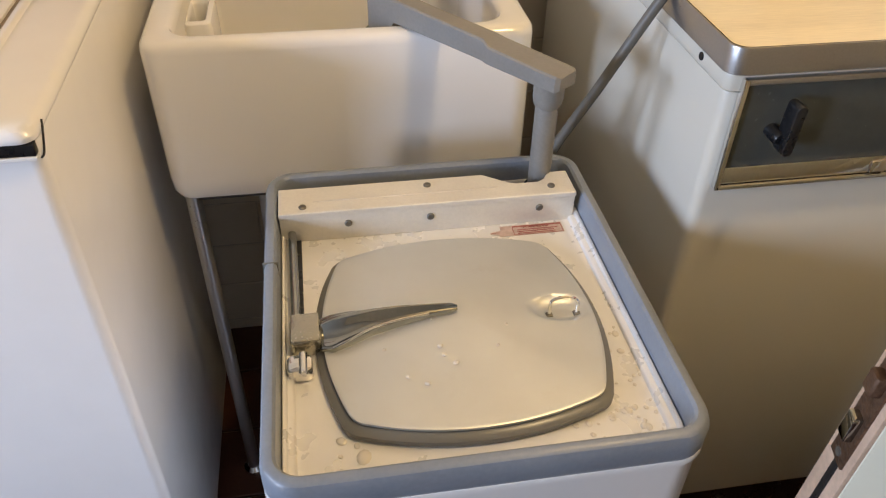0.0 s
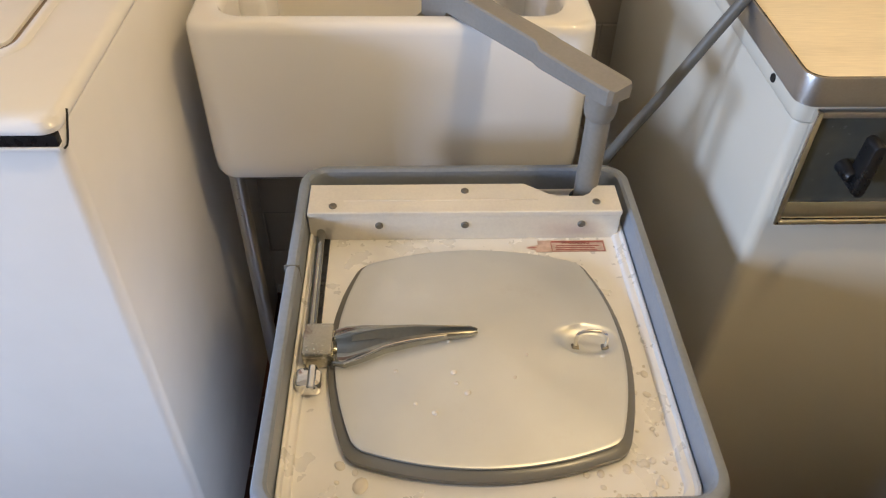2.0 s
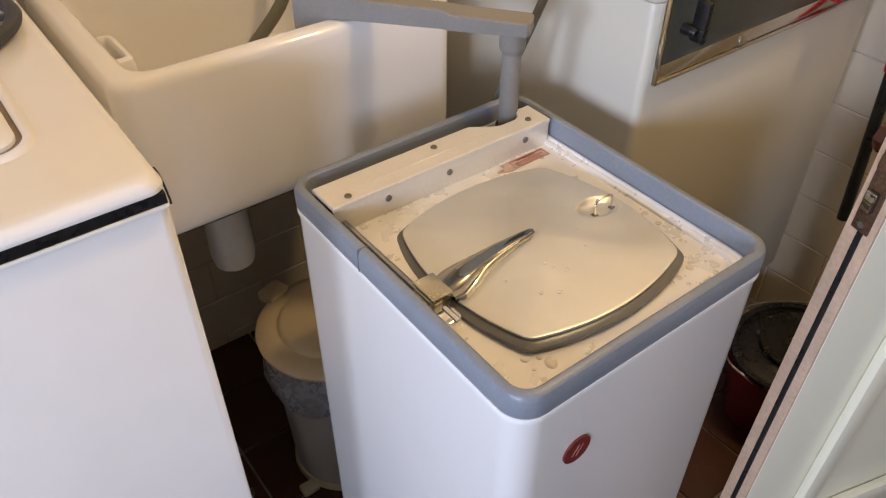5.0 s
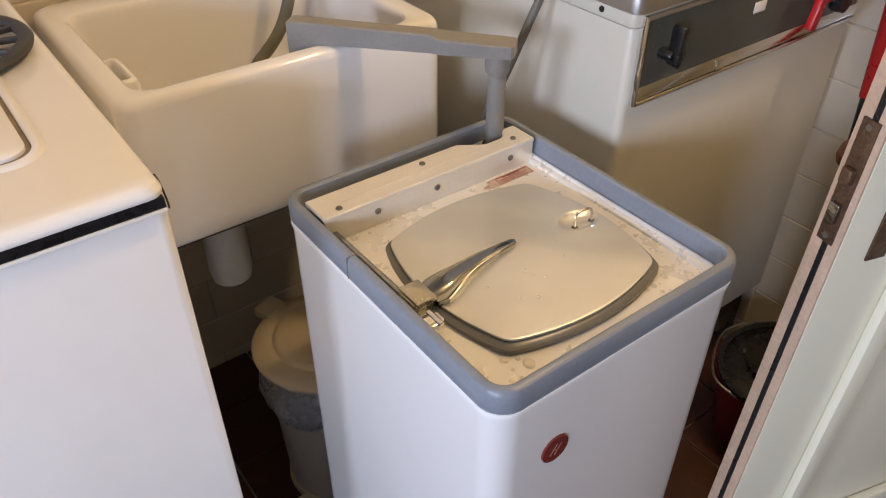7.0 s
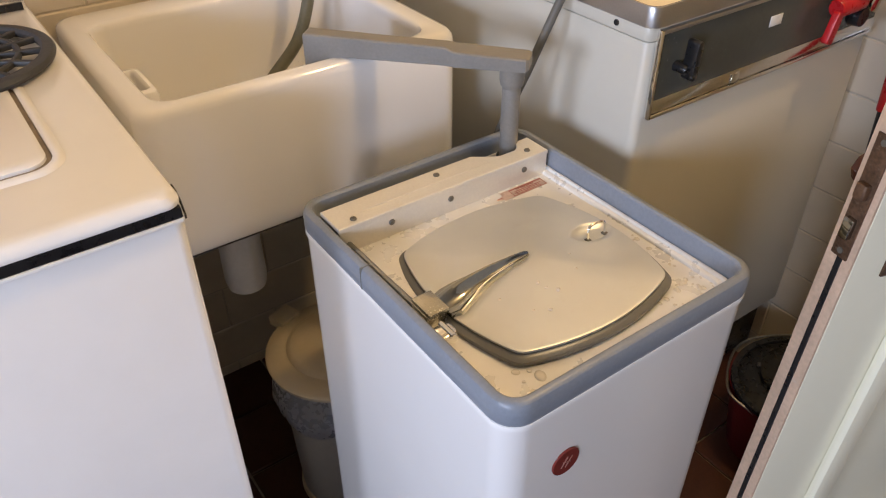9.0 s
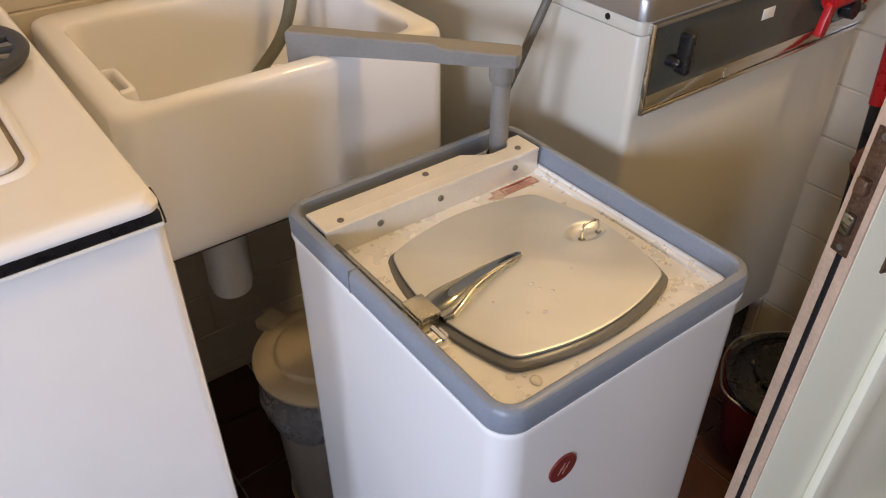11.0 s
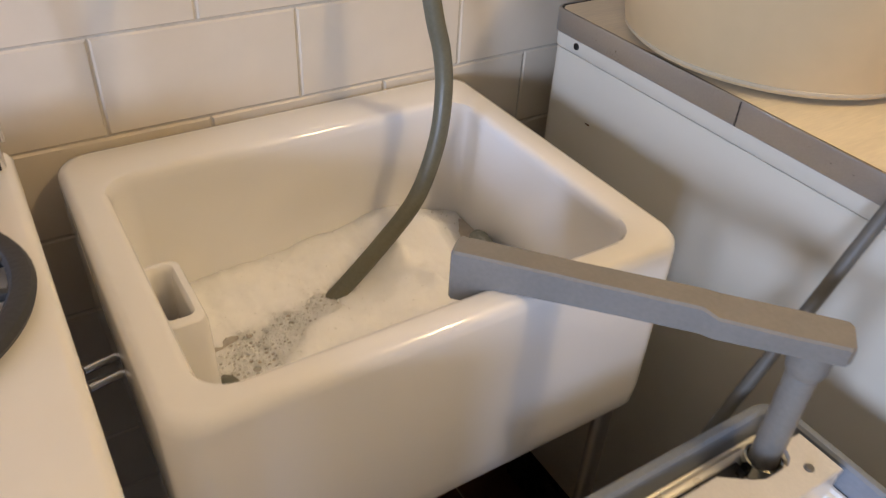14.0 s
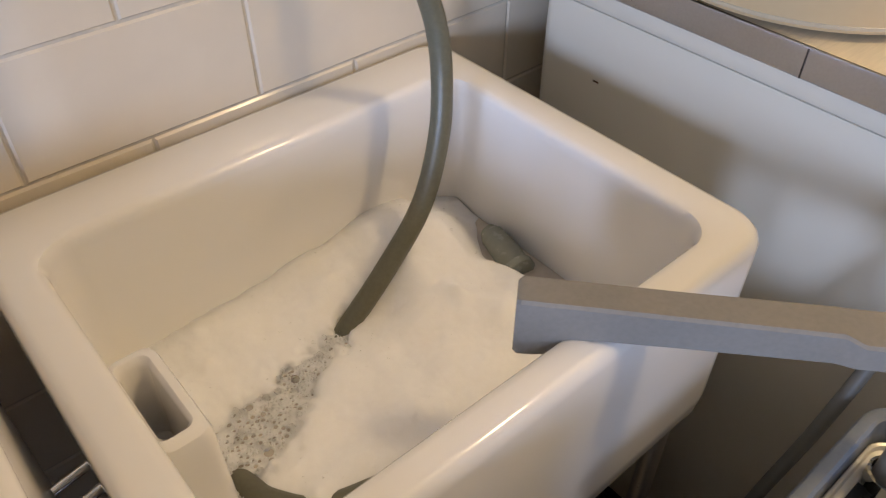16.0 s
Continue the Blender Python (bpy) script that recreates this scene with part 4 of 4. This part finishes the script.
def waste_bin():
    b = thing("pedal_bin", "ivory plastic waste bin with lid and carrier bag liner", "bin", (0.191, -0.020, 0))
    part("bin_body", lathe([(0.088, 0.012), (0.092, 0.016), (0.104, 0.30), (0.108, 0.335), (0.104, 0.335)], 44), M_BINBODY, b)
    part("bin_base", lathe([(0.094, 0.0), (0.097, 0.003), (0.096, 0.016), (0.09, 0.018)], 44), M_BIN, b)
    part("pedal", prism(-0.118, -0.085, -0.052, -0.028, 0.002, 0.014, 0.004), M_BIN, b)
    lid = part("bin_lid", lathe([(0.112, 0.334), (0.120, 0.337), (0.121, 0.343), (0.117, 0.347), (0.092, 0.3525), (0.088, 0.3515), (0.085, 0.3525), (0.081, 0.358), (0.076, 0.3605), (0.045, 0.3635), (0.012, 0.3645)], 48), M_BIN, b, "domed ivory lid with stepped rim")
    part("lid_tab", turned(prism(-0.022, 0.022, -0.014, 0.022, 0.338, 0.356, 0.005), Matrix.Translation((-0.04, 0.112, 0)) @ Matrix.Rotation(radians(20), 4, "Z")), M_BIN, lid)
    bag = bmesh.new()
    rows = []
    for j in range(10):
        v = j / 9
        row = []
        for i in range(90):
            a = 2 * math.pi * i / 90
            side = max(0.0, math.cos(a - 3.7)) ** 2  # gathered and hanging out on one side
            ragged = 0.5 + 0.5 * noise.noise(Vector((math.cos(a) * 2.2, math.sin(a) * 2.2, 3)))
            fold = noise.noise(Vector((math.cos(a) * 7, math.sin(a) * 7, 1.5 * v)))
            zz = 0.334 - v * (0.030 + 0.045 * ragged + 0.03 * side)
            r = 0.1095 + 0.020 * side * math.sin(2.4 * v) + 0.004 * fold * min(1, 3 * v) - 0.004 * v * (1 - side)
            row.append((r * math.cos(a), r * math.sin(a), zz))
        rows.append(row)
    part("liner_bag", loft(rows, False, False, bm=bag), M_BAG, b, "crumpled translucent carrier bag liner", angle=80)
    return b


waste_bin()


# ---- the open door ----
def open_door():
    d = tagged(new("door_1"), "sagging open cream panelled door with worn edge and old mortice lock", "door", kind="structure")
    d.matrix_world = pose(0.507, -0.605, 0, 0, 0, -15) @ pose(0, 0, 0.35, 0, 1.9, 0) @ pose(0, 0, -0.35)
    L, T = 0.605, 0.0185
    part("slab", block(0.003, L, -T, T, 0.01, 2.0, 0.002), M_DOOR, d)
    part("edge", block(-0.0005, 0.0032, -T + 0.0008, T - 0.0008, 0.01, 2.0, 0.0008), M_DOOREDGE, d, "worn pinkish primed edge")
    part("edge_strip", block(-0.002, 0.0, -0.0055, 0.0015, 0.012, 0.765, 0.0005), M_BLACK, d, "dark draught strip along the edge")
    part("edge_strip", block(-0.002, 0.0, -0.0055, 0.0015, 0.90, 1.99, 0.0005), M_BLACK, d, "dark draught strip along the edge")
    pl = part("lock_plate", block(-0.0028, 0.0, -0.0105, 0.0105, 0.760, 0.905, 0.0006), M_RUST, d, "rusty mortice lock face plate")
    part("latch_bolt", merge(prism(-0.011, -0.001, -0.007, 0.007, 0.834, 0.852, 0.003)), M_RUST, pl)
    part("dead_bolt", merge(prism(-0.009, -0.001, -0.006, 0.006, 0.785, 0.810, 0.001)), M_BRASS, pl)
    for z in (0.768, 0.897):
        part("screw", turned(lathe([(0.0038, 0), (0.0036, 0.0008), (0.002, 0.0009)], 10), Matrix.Translation((-0.0028, 0, z)) @ Matrix.Rotation(radians(-90), 4, "Y")), M_SCREW, pl)
    for side, z in ((1, 0.828), (-1, 0.828)):
        kn = part("knob", turned(lathe([(0.020, 0), (0.020, 0.003), (0.009, 0.006), (0.008, 0.018), (0.018, 0.026), (0.0205, 0.034), (0.018, 0.042), (0.010, 0.046)], 8), Matrix.Translation((0.062, T * side, z)) @ Matrix.Rotation(radians(-90 * side), 4, "X")), M_BROWN, d, "brown bakelite door knob")
    part("escutcheon", turned(block(-0.014, 0.014, -0.0015, 0.0015, -0.036, 0.036, 0.001), Matrix.Translation((0.062, -T - 0.0015, 0.770))), M_RUST, d, "dark metal keyhole plate")
    # raised mouldings round two panels on each face
    for side in (1, -1):
        for z0, z1 in ((0.16, 0.72), (0.93, 1.88)):
            x0, x1 = 0.105, L - 0.10
            y = T * side
            for b in ((x0, x0 + 0.034, z0, z1), (x1 - 0.034, x1, z0, z1), (x0 + 0.034, x1 - 0.034, z0, z0 + 0.034), (x0 + 0.034, x1 - 0.034, z1 - 0.034, z1)):
                part("moulding", block(b[0], b[1], min(y, y + 0.016 * side), max(y, y + 0.016 * side), b[2], b[3], 0.0075), M_DOOR, d)
    return d


open_door()


# ---- drops of water ----
def drops():
    rnd = random.Random(4)
    bm = bmesh.new()

    def on_lid(x, y):
        d = min(0.104, 0.126 - max(abs(x - 0.28), abs(y + 0.385)))
        return 0.7215 + 0.0088 * (1 - (1 - d / 0.104) ** 1.2) - 0.0095 * (y + 0.5135) / 0.258

    spots = [(0.155 + rnd.uniform(0, 0.02), -0.52 + rnd.uniform(-0.012, 0.02), 0.7063, rnd.uniform(0.0015, 0.003)) for _ in range(5)]
    spots += [(rnd.uniform(0.40, 0.437), rnd.uniform(-0.535, -0.40), 0.7063, rnd.uniform(0.0014, 0.0034)) for _ in range(26)]
    spots += [(rnd.uniform(0.36, 0.43), rnd.uniform(-0.540, -0.51), 0.7063, rnd.uniform(0.001, 0.0026)) for _ in range(14)]
    spots += [(0.178, -0.518, 0.7063, 0.0062), (0.161, -0.500, 0.7063, 0.0040)]
    spots += [(x, y, on_lid(x, y), r) for x, y, r in ((0.255, -0.424, 0.0022), (0.257, -0.435, 0.0018), (0.266, -0.445, 0.0024), (0.205, -0.419, 0.0017), (0.252, -0.389, 0.0014), (0.307, -0.430, 0.0015), (0.320, -0.405, 0.0013))]
    spots += [(x, y, on_lid(x, y), r) for x, y, r in ((0.238, -0.464, 0.0022), (0.222, -0.455, 0.0016))]
    spots += [(rnd.uniform(0.345, 0.415), rnd.uniform(-0.535, -0.50), 0.7063, rnd.uniform(0.0014, 0.0036)) for _ in range(16)]
    for x, y, z, r in spots:
        own = bmesh.new()
        bmesh.ops.create_icosphere(own, subdivisions=2, radius=r, matrix=Matrix.Translation((x, y, z)) @ Matrix.Rotation(rnd.uniform(0, 3), 4, "Z") @ Matrix.Diagonal((1.25, 1, 0.3, 1)))
        bm = merge(bm, own)
    ob = part("water_drops", bm, M_DROP)
    tagged(ob, "clear water drops lying on the washer top", "water", kind="stuff")


drops()


# ---- tiles ----
def piece_mesh(name, a, b, t, material, e=0.0016):
    """One tile in its own space: a along x, b along y, t thick towards z."""
    h = lambda d, z: [(-a / 2 + d, -b / 2 + d, z), (a / 2 - d, -b / 2 + d, z), (a / 2 - d, b / 2 - d, z), (-a / 2 + d, b / 2 - d, z)]
    bm = loft([h(0, 0), h(0, t - e), h(e, t)])
    bmesh.ops.recalc_face_normals(bm, faces=bm.faces[:])
    me = bpy.data.meshes.new(name)
    bm.to_mesh(me)
    bm.free()
    me.materials.append(material)
    return me


def lay(me, name, parent, m):
    ob = new(name, me)
    ob.matrix_world = m
    ob.parent = parent
    return ob


def tiles():
    rnd = random.Random(7)
    floor, north, east = bpy.data.objects["floor"], bpy.data.objects["wall_north"], bpy.data.objects["wall_east"]
    me = piece_mesh("tile", 0.1475, 0.1475, 0.0065, M_QUARRY)
    for i in range(-5, 8):
        for j in range(-9, 4):
            x, y = 0.101 + 0.152 * i, 0.165 + 0.152 * j
            if y < WALL_Y - 0.05 and x < WALL_X - 0.05:
                lay(me, "tile", floor, pose(x, y, -0.0062 + rnd.uniform(-0.0003, 0.0003), rnd.uniform(-0.15, 0.15), rnd.uniform(-0.15, 0.15)))
    # the rest of the floor
    rest = bmesh.new()
    for i in range(-15, 8):
        for j in range(-17, 4):
            x, y = 0.101 + 0.152 * i, 0.165 + 0.152 * j
            if (i < -5 or j < -9) and x > -2.03 and y > -2.33 and x < WALL_X - 0.05:
                v = [rest.verts.new((x + u * 0.0737, y + w * 0.0737, 0.0002)) for u, w in ((-1, -1), (1, -1), (1, 1), (-1, 1))]
                q = [rest.verts.new((p.co.x, p.co.y, -0.006)) for p in v]
                rest.faces.new(v)
                for k in range(4):
                    rest.faces.new((v[k], q[k], q[(k + 1) % 4], v[(k + 1) % 4]))
    bmesh.ops.recalc_face_normals(rest, faces=rest.faces[:])
    tagged(part("tiling", rest, M_QUARRY, floor), kind="stuff")
    W, H = 0.2090, 0.1035
    full = piece_mesh("tile", W - 0.0016, H - 0.0016, 0.0062, M_TILE, 0.0022)
    for k in range(16):
        z = 0.8545 + H * (k - 8.5)
        if z > 1.75:
            continue
        for i in range(-3, 6):
            x = 0.127 + W * i + (W / 2 if (k % 2) == 0 else 0)
            if x < WALL_X - 0.08:
                lay(full, "tile", north, pose(x, WALL_Y + 0.0042, z, 90 + rnd.uniform(-0.25, 0.25), rnd.uniform(-0.2, 0.2), 0))
        for i in range(6):
            y = WALL_Y - 0.11 - W * i - (W / 2 if (k % 2) == 0 else 0)
            lay(full, "tile", east, Matrix.Translation((WALL_X + 0.0042, y, z)) @ Matrix(((0, 0, -1, 0), (-1, 0, 0, 0), (0, 1, 0, 0), (0, 0, 0, 1))))


tiles()


# ---- what moves: the suds swell and drift as the sink fills, and the spout swings a little on its pipe ----
RND = random.Random(21)
# broad swells (x, y, half-width, half-depth, height), small puffs, start, rise, drift
SHEETS = (
    (((0.19, 0.15, 0.30, 0.26, 0.0125), (0.10, 0.27, 0.10, 0.05, 0.006), (0.310, 0.265, 0.062, 0.058, 0.039), (0.305, 0.175, 0.050, 0.060, 0.016), (0.210, 0.285, 0.055, 0.030, 0.012),
      (0.275, 0.110, 0.075, 0.050, 0.009), (0.200, 0.095, 0.060, 0.035, 0.007), (0.388, 0.185, 0.028, 0.060, -0.020), (0.25, 0.0, 0.30, 0.030, -0.010)),
     puff_list(RND, 90, 0.03, 0.38, 0.03, 0.29, 0.009, 0.020, 0.0062) + puff_list(RND, 40, 0.20, 0.36, 0.08, 0.29, 0.012, 0.024, 0.0100), 10.4, 0.022, (-0.004, 0.002)),
)
BLANKETS = [foam_sheet(a[0], a[1], 2.3 + 5.1 * k) for k, a in enumerate(SHEETS)]


def bubbles():
    """Single bubbles floating on the open water, and a scatter of small ones over the suds."""
    rnd = random.Random(11)
    verts, faces, placed = [], [], []
    ball = bmesh.new()
    bmesh.ops.create_icosphere(ball, subdivisions=2, radius=1.0)
    bv = [v.co.copy() for v in ball.verts]
    bf = [[v.index for v in f.verts] for f in ball.faces]
    ball.free()

    def add(x, y, z, r):
        if any((x - a) ** 2 + (y - b) ** 2 < (0.95 * (r + q)) ** 2 for a, b, q in placed):
            return
        placed.append((x, y, r))
        n = len(verts)
        verts.extend((x + r * c.x, y + r * c.y, z + r * c.z) for c in bv)
        faces.extend([n + i for i in f] for f in bf)

    for k in range(330):
        u = rnd.random() ** 0.75
        c = Vector((0.212, 0.214)).lerp(Vector((0.050, 0.142)), u)
        x, y = c.x + rnd.gauss(0, 0.008 + 0.012 * u), c.y + rnd.gauss(0, 0.008 + 0.014 * u)
        if x < 0.034 or y < 0.03:
            continue
        r = rnd.choice((0.0007, 0.0009, 0.0011, 0.0014, 0.0018, 0.0022, 0.0030, 0.0038 if u > 0.4 else 0.001))
        add(x, y, 0.0015 + 0.005 * (1 - u) * rnd.random() + r * 0.4, r)
    for k in range(260):
        x, y = rnd.uniform(0.03, 0.375), rnd.uniform(0.03, 0.288)
        r = rnd.choice((0.0005, 0.0006, 0.0008, 0.0012))
        z = max(suds_height(x, y, a[0], a[1], 2.3 + 5.1 * n) - 0.006 for n, a in enumerate(SHEETS))
        if z > 0.001:
            add(x, y, z + r * 0.5, r)
    me = bpy.data.meshes.new("soap_bubbles")
    me.from_pydata(verts, [], faces)
    me.polygons.foreach_set("use_smooth", [True] * len(me.polygons))
    me.materials.append(M_BUBBLE)
    return tagged(new("soap_bubbles", me), "small clear soap bubbles floating on the suds", "foam", kind="stuff")


FROTH = froth()
BUBBLES = bubbles()


def motions():
    level = lambda t: 0.694 + 0.009 * min(max((t - 11.0) / 5.0, 0.0), 1.0)
    times = (0.0, 11.0, 12.0, 12.5, 13.0, 13.5, 14.0, 14.5, 15.0, 15.5, 16.0)
    swing = ((0.0, -6.5), (2.5, -6.0), (3.5, -6.0), (6.0, -1.2), (8.5, -1.0), (11.0, 0.0), (16.0, 0.0))
    walk(SPOUT, [(t, pose(0.4085, -0.184, 0.7062, 0, 0, a)) for t, a in swing])
    walk(WATER, [(t, pose(0, 0, level(t))) for t in times])
    walk(FROTH, [(t, pose(0.0015 * math.sin(t), 0.0015 * math.cos(1.3 * t), level(t) - 0.009 * (1 - min(max((t - 12.0) / 1.5, 0.0), 1.0)))) for t in times])
    walk(BUBBLES, [(t, pose(0.002 * math.sin(t), 0.002 * math.cos(1.3 * t), level(t) - 0.010 + 0.010 * min(max((t - 12.5) / 1.5, 0.0), 1.0), 0, 0, 0.6 * math.sin(0.9 * t))) for t in times])
    for k, (ob, a) in enumerate(zip(BLANKETS, SHEETS)):
        rows = []
        for t in times:
            s = min(max((t - a[2]) / (15.0 - a[2]), 0.0), 1.0)
            z = level(t) - a[3] * (1 - s ** 0.7) - 0.001
            wob = 0.0008 * math.sin(t * 2.1 + k * 1.7)
            rows.append((t, pose(a[4][0] * s + wob, a[4][1] * s * 0.3 - wob, z, 0.3 * math.sin(t + k), 0.3 * math.cos(1.3 * t + k), 0.3 * s)))
        walk(ob, rows)


motions()
